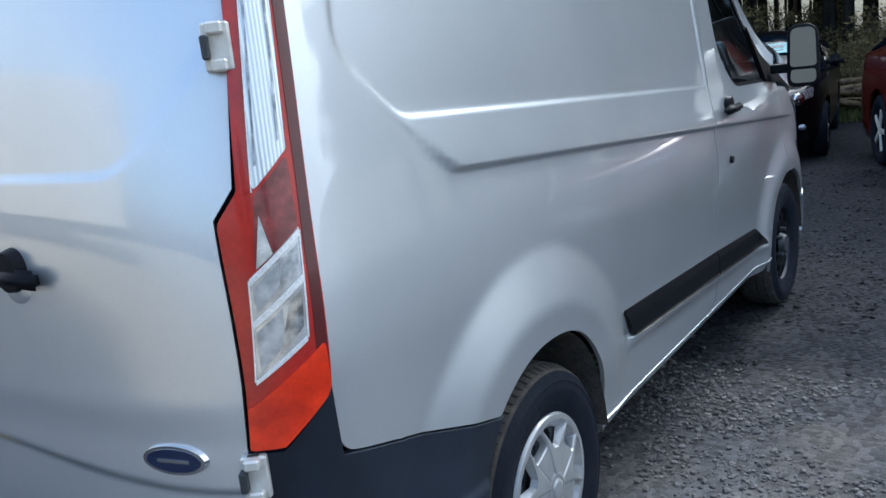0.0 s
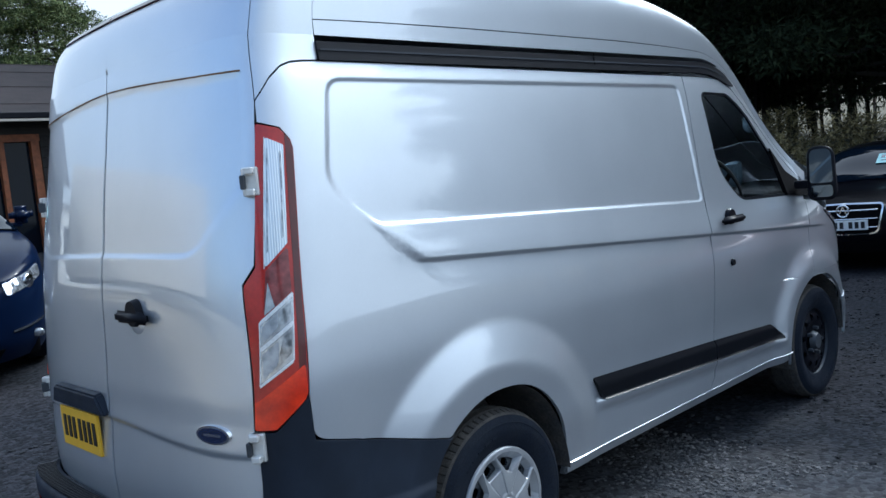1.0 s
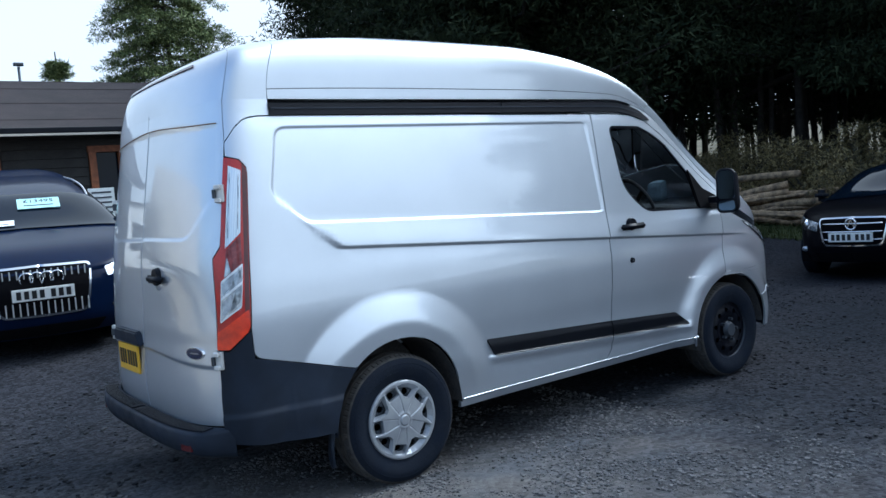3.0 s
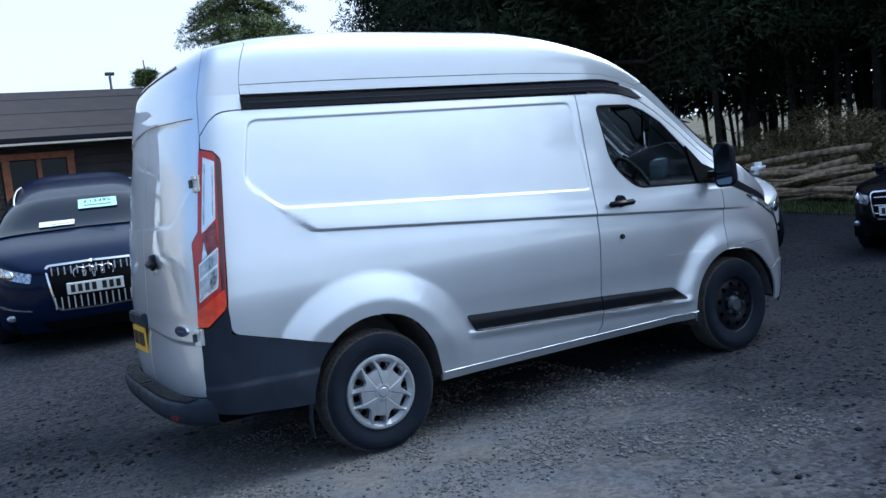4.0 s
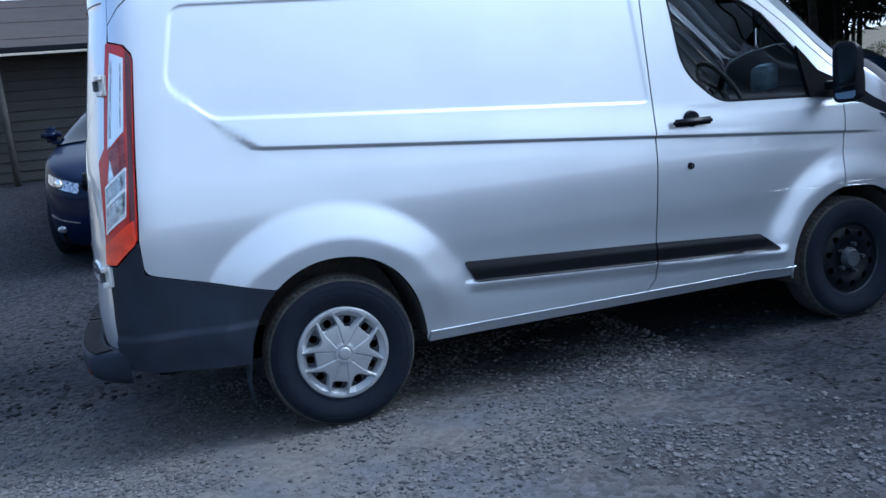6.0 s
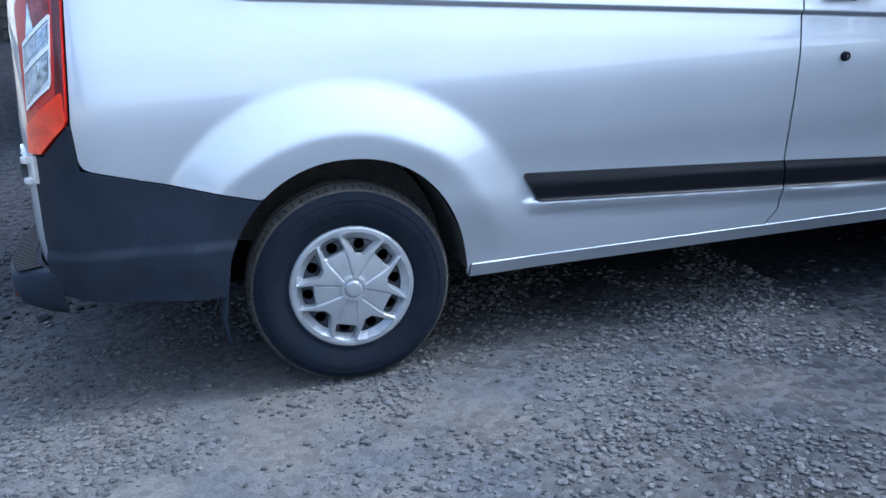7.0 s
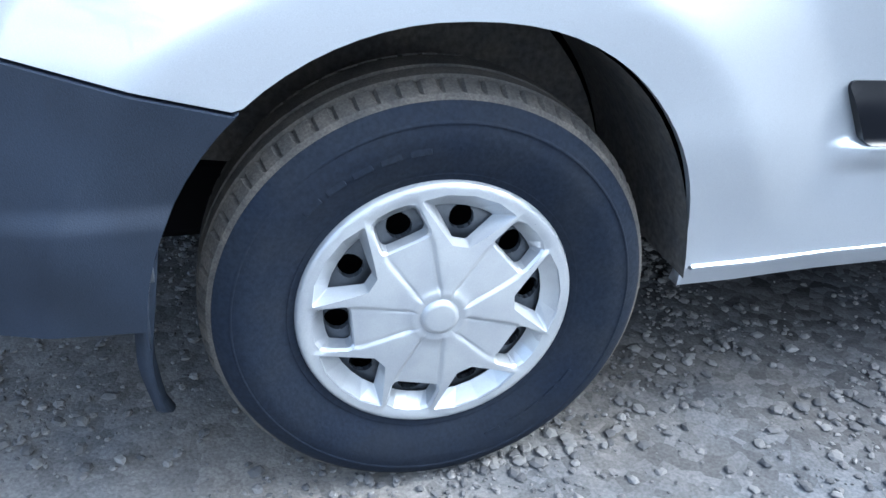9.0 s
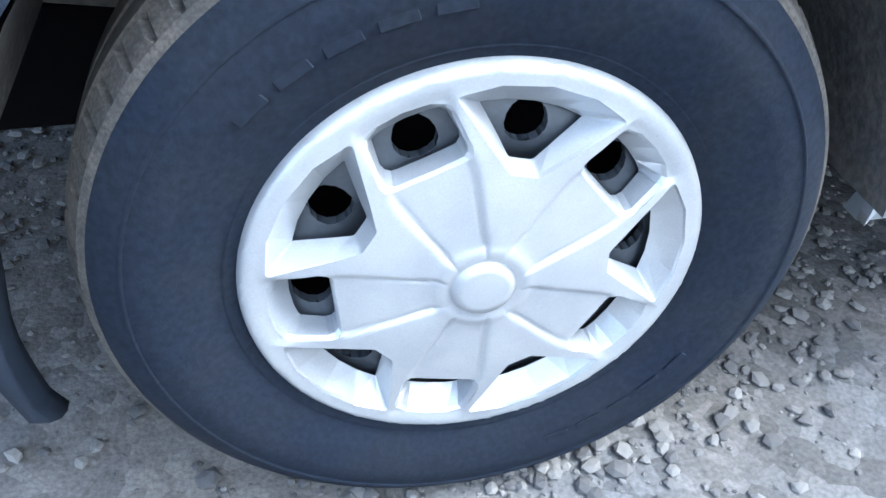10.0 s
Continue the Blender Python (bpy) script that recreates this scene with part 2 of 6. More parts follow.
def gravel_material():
    """Gravel: pale and dusty beside the van, darker and coarser elsewhere, with sun and shade put into these tones."""
    m = material("gravel_ground", (.20, .20, .20), .92, 0, 0, spec=.1)
    t = m.node_tree
    b = bsdf(m)
    co = t.nodes.new("ShaderNodeTexCoord")

    def noise_node(sc, detail):
        n = t.nodes.new("ShaderNodeTexNoise")
        n.inputs["Scale"].default_value, n.inputs["Detail"].default_value = sc, detail
        t.links.new(co.outputs["Object"], n.inputs["Vector"])
        return n.outputs[0]

    def ramp(src, a, b_, c, d):
        r = t.nodes.new("ShaderNodeMapRange")
        for i, v in enumerate((a, b_, c, d)):
            r.inputs[i + 1].default_value = v
        t.links.new(src, r.inputs[0])
        return r.outputs[0]

    def math_node(op, u, v):
        n = t.nodes.new("ShaderNodeMath")
        n.operation = op
        for i, q in enumerate((u, v)):
            if isinstance(q, (int, float)):
                n.inputs[i].default_value = q
            else:
                t.links.new(q, n.inputs[i])
        return n.outputs[0]

    def mixed(fac, u, v, kind="MIX"):
        n = t.nodes.new("ShaderNodeMix")
        n.data_type, n.blend_type = "RGBA", kind
        for i, q in ((0, fac), (6, u), (7, v)):
            if isinstance(q, (tuple, int, float)):
                n.inputs[i].default_value = q
            else:
                t.links.new(q, n.inputs[i])
        return n.outputs[2]
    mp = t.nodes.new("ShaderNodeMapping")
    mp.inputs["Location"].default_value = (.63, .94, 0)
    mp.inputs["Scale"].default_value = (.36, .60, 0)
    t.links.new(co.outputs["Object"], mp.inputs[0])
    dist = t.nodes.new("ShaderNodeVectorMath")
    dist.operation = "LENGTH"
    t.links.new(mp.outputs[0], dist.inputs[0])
    packed_lit = ramp(math_node("ADD", dist.outputs["Value"], math_node("MULTIPLY", noise_node(1.3, 5), 1.1)), 1.18, 2.08, 1.0, 0.0)
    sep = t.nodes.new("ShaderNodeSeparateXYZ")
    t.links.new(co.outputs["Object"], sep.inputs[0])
    # far sides painted pale as sunlit ground, for the van's paint to mirror
    packed_lit = math_node("MAXIMUM", packed_lit, ramp(math_node("ADD", sep.outputs[0], math_node("MULTIPLY", noise_node(.5, 3), 2.0)), -6.5, -3.8, 1.0, 0.0))
    packed_lit = math_node("MAXIMUM", packed_lit, ramp(math_node("ADD", sep.outputs[1], math_node("MULTIPLY", noise_node(.5, 3), 2.0)), -8.0, -5.0, 1.0, 0.0))
    # dusty and wet gravel, with lit and shaded ground put into both tones
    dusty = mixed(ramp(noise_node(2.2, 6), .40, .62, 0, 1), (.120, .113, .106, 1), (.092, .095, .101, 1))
    damp_shade = mixed(ramp(noise_node(.6, 6), .38, .62, 0, 1), (.025, .025, .029, 1), (.0155, .0175, .022, 1))
    base = mixed(packed_lit, damp_shade, dusty)
    # warm sunlight painted into unseen ground, for the rear doors to mirror
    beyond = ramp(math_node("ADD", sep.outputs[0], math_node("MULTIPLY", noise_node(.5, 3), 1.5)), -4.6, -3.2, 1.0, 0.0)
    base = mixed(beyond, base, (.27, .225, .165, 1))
    for sc, lo, hi in ((38, .45, 1.75), (110, .84, 1.18)):
        v = t.nodes.new("ShaderNodeTexVoronoi")
        v.inputs["Scale"].default_value = sc
        t.links.new(co.outputs["Object"], v.inputs["Vector"])
        grain = t.nodes.new("ShaderNodeSeparateColor")
        t.links.new(v.outputs["Color"], grain.inputs[0])
        g = ramp(grain.outputs[0], 0, 1, lo, hi) if sc < 60 else ramp(noise_node(150, 4), .3, .7, .78, 1.24)
        if sc < 60:
            g = math_node("ADD", math_node("MULTIPLY", g, math_node("SUBTRACT", 1.0, math_node("MULTIPLY", packed_lit, .7))), math_node("MULTIPLY", packed_lit, .7))
            coarse = v.outputs["Distance"]
        else:
            fine = noise_node(120, 5)
        base = mixed(1.0, base, g, "MULTIPLY")
    t.links.new(base, b.inputs["Base Color"])
    bp = t.nodes.new("ShaderNodeBump")
    bp.inputs["Strength"].default_value, bp.inputs["Distance"].default_value = .6, .009
    bp.invert = True
    t.links.new(math_node("ADD", math_node("MULTIPLY", coarse, math_node("SUBTRACT", 1.2, packed_lit)), math_node("MULTIPLY", fine, .4)), bp.inputs["Height"])
    t.links.new(bp.outputs[0], b.inputs["Normal"])
    return m


def by_random(m, low, high):
    """Vary a material's brightness from island to island."""
    t = m.node_tree
    g = t.nodes.new("ShaderNodeNewGeometry")
    r = t.nodes.new("ShaderNodeMix")
    r.data_type = "RGBA"
    r.inputs[6].default_value, r.inputs[7].default_value = (*low, 1), (*high, 1)
    t.links.new(g.outputs["Random Per Island"], r.inputs[0])
    t.links.new(r.outputs[2], bsdf(m).inputs["Base Color"])
    return m


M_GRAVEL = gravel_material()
M_STONE = by_random(material("loose_stone", (.25, .25, .25), .9, spec=.15, bump=.002, fine_scale=150), (.058, .058, .061), (.150, .146, .144))
M_STONE_DARK = by_random(material("dark_loose_stone", (.1, .1, .1), .9, spec=.1, bump=.002, fine_scale=150), (.012, .013, .016), (.058, .060, .064))
M_GRASS = by_random(material("grass", (.05, .08, .03), .85, spec=.08), (.016, .028, .010), (.060, .066, .026))
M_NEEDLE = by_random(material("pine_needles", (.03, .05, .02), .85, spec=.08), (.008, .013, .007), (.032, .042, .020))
# deep shade and sunlit tips of the spruces are put into this colour spread
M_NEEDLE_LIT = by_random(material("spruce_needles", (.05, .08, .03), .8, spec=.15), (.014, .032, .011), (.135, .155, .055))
M_BARK = material("bark", (0.036, 0.030, 0.025), .95, 0, 0, .5, 9, .3, 60, .01)
M_LOG = material("weathered_log", (.30, .215, .125), .9, 0, 0, .6, 10, .4, 70, .008, second=(.085, .064, .042))
M_CLADDING = material("dark_timber", (.030, .028, .026), .8, 0, 0, .4, 6, .25, 60, .003)
M_WINDOWWOOD = material("orange_brown_wood", (.26, .085, .03), .6, 0, 0, .35, 12, .2, 80)
M_FELT = material("roof_felt", (.058, .048, .046), .95, 0, 0, .35, 3, .2, 150, .002, second=(.048, .042, .040), spec=.15)
M_WHITEWALL = material("white_plaster", (.72, .72, .70), .85, 0, 0, .1, 3)
M_BEIGE = material("beige_sheet", (.46, .42, .36), .6, 0, 0, .1, 2)
M_FIELD = material("dry_field", (.104, .093, .067), .95, 0, 0, .6, .5, .3, 6, second=(.06, .055, .036), spec=.04)


# ---- mesh tools ----
def mesh_object(name, verts, faces, mat, parent=None, label="", smooth=True):
    me = bpy.data.meshes.new(name)
    me.from_pydata([tuple(map(float, v)) for v in verts], [], [tuple(f) for f in faces])
    me.validate()
    me.materials.append(mat)
    if smooth:
        me.shade_smooth()
    ob = new(name, me)
    if parent is not None:
        ob.parent = parent
    return tagged(ob, label)


def part(name, bm, mat, parent, label="", smooth=False):
    me = bpy.data.meshes.new(name)
    bm.to_mesh(me)
    bm.free()
    me.materials.append(mat)
    if smooth:
        me.shade_smooth()
    ob = new(name, me)
    if parent is not None:
        ob.parent = parent
    return tagged(ob, label)


def thing(name, label, category, m=None, group="", kind=""):
    ob = new(name)
    if m is not None:
        ob.matrix_world = m
    return tagged(ob, label, category, group, kind)


def box(size, at=(0, 0, 0), bevel=.004, turn=None, seg=2):
    """A bevelled block."""
    bm = bmesh.new()
    bmesh.ops.create_cube(bm, size=1, matrix=Matrix.Translation(at) @ (turn or Matrix()) @ Matrix.Diagonal((*size, 1)))
    if bevel:
        bmesh.ops.bevel(bm, geom=bm.edges[:], offset=bevel, segments=seg, affect="EDGES", profile=.6)
    return bm


def add_box(bm, size, at=(0, 0, 0), turn=None, bevel=0.0):
    r = bmesh.ops.create_cube(bm, size=1, matrix=Matrix.Translation(at) @ (turn or Matrix()) @ Matrix.Diagonal((*size, 1)))
    if bevel:
        es = list({e for v in r["verts"] for e in v.link_edges})
        bmesh.ops.bevel(bm, geom=es, offset=bevel, segments=1, affect="EDGES")


def lathe(profile, n=64, axis="y", dip=None):
    """Verts and faces of a ring turned from (offset along the axis, radius) pairs. dip(i, k) lowers single points."""
    vs, fs, m = [], [], len(profile)
    for k in range(n):
        a = 2 * math.pi * k / n
        for i, (y, r) in enumerate(profile):
            r = r - (dip(i, k) if dip else 0)
            vs.append((r * math.cos(a), y, r * math.sin(a)))
    for k in range(n):
        for i in range(m - 1):
            a, b = k * m + i, ((k + 1) % n) * m + i
            fs.append((a, a + 1, b + 1, b))
    return vs, fs


def tube(points, radius, n=8, taper=None, closed=False):
    """Verts and faces of a round bar along points."""
    vs, fs = [], []
    pts = [Vector(p) for p in points]
    m = len(pts)
    for i, p in enumerate(pts):
        d = (pts[(i + 1) % m] - pts[i - 1]) if closed else (pts[min(i + 1, m - 1)] - pts[max(i - 1, 0)])
        q = d.to_track_quat("Z", "Y")
        r = radius if taper is None else radius + (taper - radius) * i / (m - 1)
        for k in range(n):
            a = 2 * math.pi * k / n
            vs.append(tuple(p + q @ Vector((r * math.cos(a), r * math.sin(a), 0))))
    for i in range(m if closed else m - 1):
        for k in range(n):
            a, b = i * n + k, i * n + (k + 1) % n
            c, d = ((i + 1) % m) * n + (k + 1) % n, ((i + 1) % m) * n + k
            fs.append((a, b, c, d))
    if not closed:
        fs.append(tuple(reversed(range(n))))
        fs.append(tuple((m - 1) * n + k for k in range(n)))
    return vs, fs


def clip_rect(poly, x0, x1, z0, z1):
    for axis, lim, sign in ((0, x0, 1), (0, x1, -1), (1, z0, 1), (1, z1, -1)):
        out = []
        for i, p in enumerate(poly):
            q = poly[i - 1]
            dp, dq = sign * (p[axis] - lim), sign * (q[axis] - lim)
            if (dp >= 0) != (dq >= 0):
                t = dq / (dq - dp)
                c = [q[0] + t * (p[0] - q[0]), q[1] + t * (p[1] - q[1])]
                c[axis] = lim
                out.append(tuple(c))
            if dp >= 0:
                out.append(p)
        poly = out
        if len(poly) < 3:
            return []
    return poly


def cut_convex(cell, hole):
    """What is left of a convex cell outside a convex hole (counter-clockwise), as convex pieces."""
    pieces, rest = [], [cell]
    for i in range(len(hole)):
        a, b = hole[i - 1], hole[i]
        side = lambda p: (b[0] - a[0]) * (p[1] - a[1]) - (b[1] - a[1]) * (p[0] - a[0])
        nxt = []
        for poly in rest:
            ins, outs = [], []
            for j, p in enumerate(poly):
                q = poly[j - 1]
                sp, sq = side(p), side(q)
                if (sp > 0) != (sq > 0):
                    t = sq / (sq - sp)
                    c = (q[0] + t * (p[0] - q[0]), q[1] + t * (p[1] - q[1]))
                    ins.append(c), outs.append(c)
                (ins if sp > 0 else outs).append(p)
            if len(outs) > 2:
                pieces.append(outs)
            if len(ins) > 2:
                nxt.append(ins)
        rest = nxt
    return pieces


def sheet(polys, xs, zs, surface, depth=.012, rim=True, holes=()):
    """A panel: the polygon (or polygons), cut by a grid of lines and laid on a surface(x, z, out), with its edge turned inwards."""
    cells, xs, zs = [], np.array(xs), np.array(zs)
    for poly in polys:
        pa = np.array(poly)
        if np.sum(pa[:, 0] * np.roll(pa[:, 1], -1) - np.roll(pa[:, 0], -1) * pa[:, 1]) < 0:
            poly, pa = list(poly)[::-1], pa[::-1]
        ix = range(max(0, np.searchsorted(xs, pa[:, 0].min()) - 1), min(len(xs) - 1, np.searchsorted(xs, pa[:, 0].max())))
        iz = range(max(0, np.searchsorted(zs, pa[:, 1].min()) - 1), min(len(zs) - 1, np.searchsorted(zs, pa[:, 1].max())))
        if not len(ix) or not len(iz):
            continue
        cx, cz = (xs[:-1] + xs[1:]) / 2, (zs[:-1] + zs[1:]) / 2
        X, Z = np.meshgrid(cx[ix.start:ix.stop], cz[iz.start:iz.stop], indexing="ij")
        sd = poly_sd(X, Z, poly)
        hd = np.max([poly_sd(X, Z, h) for h in holes], 0) if holes else np.full(X.shape, -9.0)
        for i in ix:
            for k in iz:
                x0, x1, z0, z1 = xs[i], xs[i + 1], zs[k], zs[k + 1]
                half = math.hypot(x1 - x0, z1 - z0) * .51
                d, h = sd[i - ix.start, k - iz.start], hd[i - ix.start, k - iz.start]
                if d < -half or h > half:
                    continue
                c = [(x0, z0), (x1, z0), (x1, z1), (x0, z1)] if d > half else clip_rect(poly, x0, x1, z0, z1)
                if len(c) < 3:
                    continue
                todo = [c]
                if h > -half:
                    for hole in holes:
                        todo = [p for q in todo for p in cut_convex(q, hole)]
                cells += todo
    index, pts, faces = {}, [], []
    for c in cells:
        f = []
        for p in c:
            key = (round(p[0] * 2e4), round(p[1] * 2e4))
            if key not in index:
                index[key] = len(pts)
                pts.append(p)
            if not f or index[key] != f[-1]:
                f.append(index[key])
        if len(f) > 1 and f[0] == f[-1]:
            f.pop()
        if len(set(f)) == len(f) and len(f) > 2:
            faces.append(tuple(f))
    if not pts:
        return [], []
    pa = np.array(pts)
    verts = [tuple(v) for v in surface(pa[:, 0], pa[:, 1], 0.0)]
    if rim:
        count = {}
        for f in faces:
            for a, b in zip(f, f[1:] + f[:1]):
                key = (min(a, b), max(a, b))
                count[key] = None if key in count else (a, b)
        edge = [e for e in count.values() if e]
        used = sorted({i for e in edge for i in e})
        base = len(verts)
        at = {i: base + k for k, i in enumerate(used)}
        ring = surface(pa[used][:, 0], pa[used][:, 1], 0.0)
        inner = surface(pa[used][:, 0], pa[used][:, 1], -depth)
        verts += [tuple(v) for v in ring] + [tuple(v) for v in inner]
        n = len(used)
        for a, b in edge:
            faces.append((at[b], at[a], at[a] + n, at[b] + n))
    return verts, faces


def flipped(verts, faces):
    return [(x, -y, z) for x, y, z in verts], [tuple(reversed(f)) for f in faces]


def joined(*pieces):
    vs, fs = [], []
    for v, f in pieces:
        n = len(vs)
        vs += list(v)
        fs += [tuple(i + n for i in g) for g in f]
    return vs, fs


def lines(a, b, stride, dense=()):
    """Grid lines from a to b, closer together in the dense stretches (from, to, stride)."""
    out = list(np.arange(a, b + stride, stride))
    for p, q, s in dense:
        out = [v for v in out if not p - s / 2 < v < q + s / 2] + list(np.arange(p, q + s / 2, s))
    return sorted(out)


# ---- van surface ----
XC, XF = -0.60, 3.00           # where the plan starts to round off at the rear and the front
NR, NF = 3.8, 3.0              # squareness of those roundings


def curve(xs, ys):
    """A smooth monotone curve through a few control points."""
    xs, ys = np.array(xs, float), np.array(ys, float)
    h, d = np.diff(xs), np.diff(ys) / np.diff(xs)
    m = np.zeros_like(xs)
    m[0], m[-1] = d[0], d[-1]
    for i in range(1, len(xs) - 1):
        if d[i - 1] * d[i] > 0:
            w1, w2 = 2 * h[i] + h[i - 1], h[i] + 2 * h[i - 1]
            m[i] = (w1 + w2) / (w1 / d[i - 1] + w2 / d[i])

    def f(x):
        x = np.clip(np.asarray(x, float), xs[0], xs[-1])
        i = np.clip(np.searchsorted(xs, x) - 1, 0, len(xs) - 2)
        t = (x - xs[i]) / h[i]
        return (ys[i] * (1 + 2 * t) * (1 - t) ** 2 + h[i] * m[i] * t * (1 - t) ** 2
                + ys[i + 1] * t * t * (3 - 2 * t) + h[i] * m[i + 1] * t * t * (t - 1))
    return f


half_width = curve([.22, .32, .45, .62, .80, .97, 1.10, 1.25, 1.40, 1.60, 1.90, 1.97, 2.06],
                   [.908, .928, .936, .938, .950, .955, .947, .930, .914, .894, .858, .845, .836])
rear_x = curve([.25, .45, .60, .80, 1.0, 1.3, 1.55, 1.8, 2.06],
               [-.985, -1.020, -1.033, -1.018, -.996, -.975, -.944, -.902, -.858])
nose_x = curve([.22, .40, .60, .85, 1.05, 1.2, 1.6], [3.80, 3.87, 3.89, 3.86, 3.74, 3.55, 3.3])
arch_r = lambda x, z, cx: np.hypot(x - cx, z - .335)
step = lambda t: np.clip(t, 0, 1) ** 2 * (3 - 2 * np.clip(t, 0, 1))


def poly_sd(x, z, poly):
    """Signed distance to a polygon in the (x, z) plane, positive inside."""
    p = np.array(poly, float)
    q = np.roll(p, -1, 0)
    best, inside = np.full(np.shape(x), 1e9), np.zeros(np.shape(x), bool)
    for (ax, az), (bx, bz) in zip(p, q):
        ex, ez = bx - ax, bz - az
        t = np.clip(((x - ax) * ex + (z - az) * ez) / (ex * ex + ez * ez), 0, 1)
        best = np.minimum(best, np.hypot(x - ax - t * ex, z - az - t * ez))
        cross = (az > z) != (bz > z)
        inside ^= cross & (x < ex * (z - az) / (ez if abs(ez) > 1e-9 else 1e-9) + ax)
    return np.where(inside, best, -best)


def rounded(poly, r, n=5):
    """The polygon with its corners rounded to radius r (one for all, or one each)."""
    out, m = [], len(poly)
    for i in range(m):
        a, b, c = (np.array(poly[(i + k) % m], float) for k in (-1, 0, 1))
        u, v = a - b, c - b
        lu, lv = np.hypot(*u), np.hypot(*v)
        u, v = u / lu, v / lv
        rr = r[i] if isinstance(r, (list, tuple)) else r
        if rr <= 0:
            out.append(tuple(b))
            continue
        half = math.acos(max(-1, min(1, float(u @ v)))) / 2
        d = min(rr / max(math.tan(half), 1e-3), .48 * lu, .48 * lv)
        p, q = b + u * d, b + v * d
        for k in range(n + 1):
            t = k / n
            out.append(tuple((1 - t) ** 2 * p + 2 * t * (1 - t) * b + t * t * q))
    return out


LOAD_PANEL = rounded([(-.53, 1.905), (1.637, 1.895), (1.684, 1.315), (-.42, 1.425), (-.60, 1.575)], [.07, .05, .03, .10, .10])
crease_z = lambda x: 1.270 - .0735 * x


def relief(x, z):
    """How far the pressed features of the side stand out from its plain sweep."""
    d = np.zeros(np.shape(x))
    zc = crease_z(x)
    up = z - zc
    right = step((x + .288 + up * 1.42) / .035) * (1 - step((x - 2.75) / .5))
    d = d + right * .0105 * step((up + .012) / .014) * (1 - step(up / .17))
    d = d - right * .002 * step((up + .11) / .10) * (1 - step((up + .012) / .012))
    sd = poly_sd(x, z, LOAD_PANEL)
    d = d - .0055 * step((sd + .006) / .014)
    r = arch_r(x, z, 0.0)
    d = d + .042 * (1 - np.clip((r - .530) / .150, 0, 1)) * step((1.3 - z) / .2) * (1 - .85 * step(x / .2) * (1 - step((z - .36) / .26)))
    r = arch_r(x, z, 2.933)
    d = d + .034 * (1 - step((r - .47) / .17)) * step((1.2 - z) / .2)
    zs = .563 - .0545 * (x - .667)
    d = d + .016 * step((zs + .006 - z) / .010) * (1 - step((zs - .014 - z) / .045)) * step((x - .62) / .06) * (1 - step((x - 2.42) / .06))
    return d


PHI = np.linspace(0, np.pi / 2, 400)


def arc_table(n, a, b):
    x, y = a * np.sin(PHI) ** (2 / n), b * np.cos(PHI) ** (2 / n)
    return np.concatenate([[0], np.cumsum(np.hypot(np.diff(x), np.diff(y)))])


ARC_R, ARC_F = arc_table(NR, .42, .97), arc_table(NF, .85, .97)


def plan(s, z):
    """The body's plain sweep: s runs along the side (s = x), round the rear corner below XC and round the nose above XF."""
    s, z = np.broadcast_arrays(np.asarray(s, float), np.asarray(z, float))
    w = half_width(z)
    w = w - .28 * np.clip(z - 1.2, 0, .8) * np.clip(s - 1.8, 0, 1.3) ** 2
    pr = np.interp(XC - s, ARC_R, PHI)
    pf = np.interp(s - XF, ARC_F, PHI)
    x = np.where(s < XC, XC + (rear_x(z) - XC) * np.sin(pr) ** (2 / NR), np.where(s > XF, XF + (nose_x(z) - XF) * np.sin(pf) ** (2 / NF), s))
    y = np.where(s < XC, w * np.cos(pr) ** (2 / NR), np.where(s > XF, w * np.cos(pf) ** (2 / NF), w))
    return x, y


def skin(s, z, out=0.0):
    """A point of the right-hand side at (s, z), lifted by out along the plan's normal."""
    s, z = np.broadcast_arrays(np.asarray(s, float), np.asarray(z, float))
    x, y = plan(s, z)
    xa, ya = plan(s + .004, z)
    xb, yb = plan(s - .004, z)
    tx, ty = xa - xb, ya - yb
    l = np.hypot(tx, ty) + 1e-12
    o = relief(s, z) * (s > XC - .3) * (s < XF + .9) + out
    return np.stack([x - ty / l * o, -(y + tx / l * o), z], -1)


# the cap above the shoulder line: high roof, windscreen and bonnet
shoulder_z = curve([-1.2, 1.9, 2.25, 2.65, 3.02, 3.2, 3.6, 4.0], [2.045, 2.045, 1.985, 1.735, 1.41, 1.24, 1.10, .92])
top_z = curve([-1.2, -.86, -.6, -.3, 0.2, 1.1, 1.5, 1.8, 2.1, 2.5, 3.2, 3.45, 4.0], [2.19, 2.265, 2.345, 2.390, 2.415, 2.406, 2.365, 2.298, 2.195, 1.975, 1.37, 1.24, .97])


def cap(s, a, out=0.0):
    """A point above the shoulder line: a runs from 0 at the shoulder to 1 on the centre line."""
    s, a = np.broadcast_arrays(np.asarray(s, float), np.asarray(a, float))
    z0 = shoulder_z(np.clip(s, -1, 3.9))
    x, y = plan(s, z0)
    x0 = np.where(s < XC, XC, np.where(s > XF, XF, x))
    u = np.sin(np.clip(a, 0, 1) * np.pi / 2) ** .5
    n = np.where(s < XC, 5.0, 4.0)
    px = x0 + (x - x0) * np.clip(1 - u ** n, 0, 1) ** (1 / n)
    px = px + np.where(s < XC, u * (.022 + .075 * (np.abs(y) / .84) ** 2) * np.clip((XC - x) / .24, 0, 1), 0)
    flat = u ** 6
    z = z0 + (top_z(px) - z0) * u + out * flat
    return np.stack([px, -(y + out * (1 - flat)) * np.clip(1 - u ** 7, 0, 1) ** (1 / 7), z], -1)


S_END = XC - ARC_R[-1]
slope_part = lambda v: step((v - .75) / .25) * (1 - step((v - 1.45) / .4))


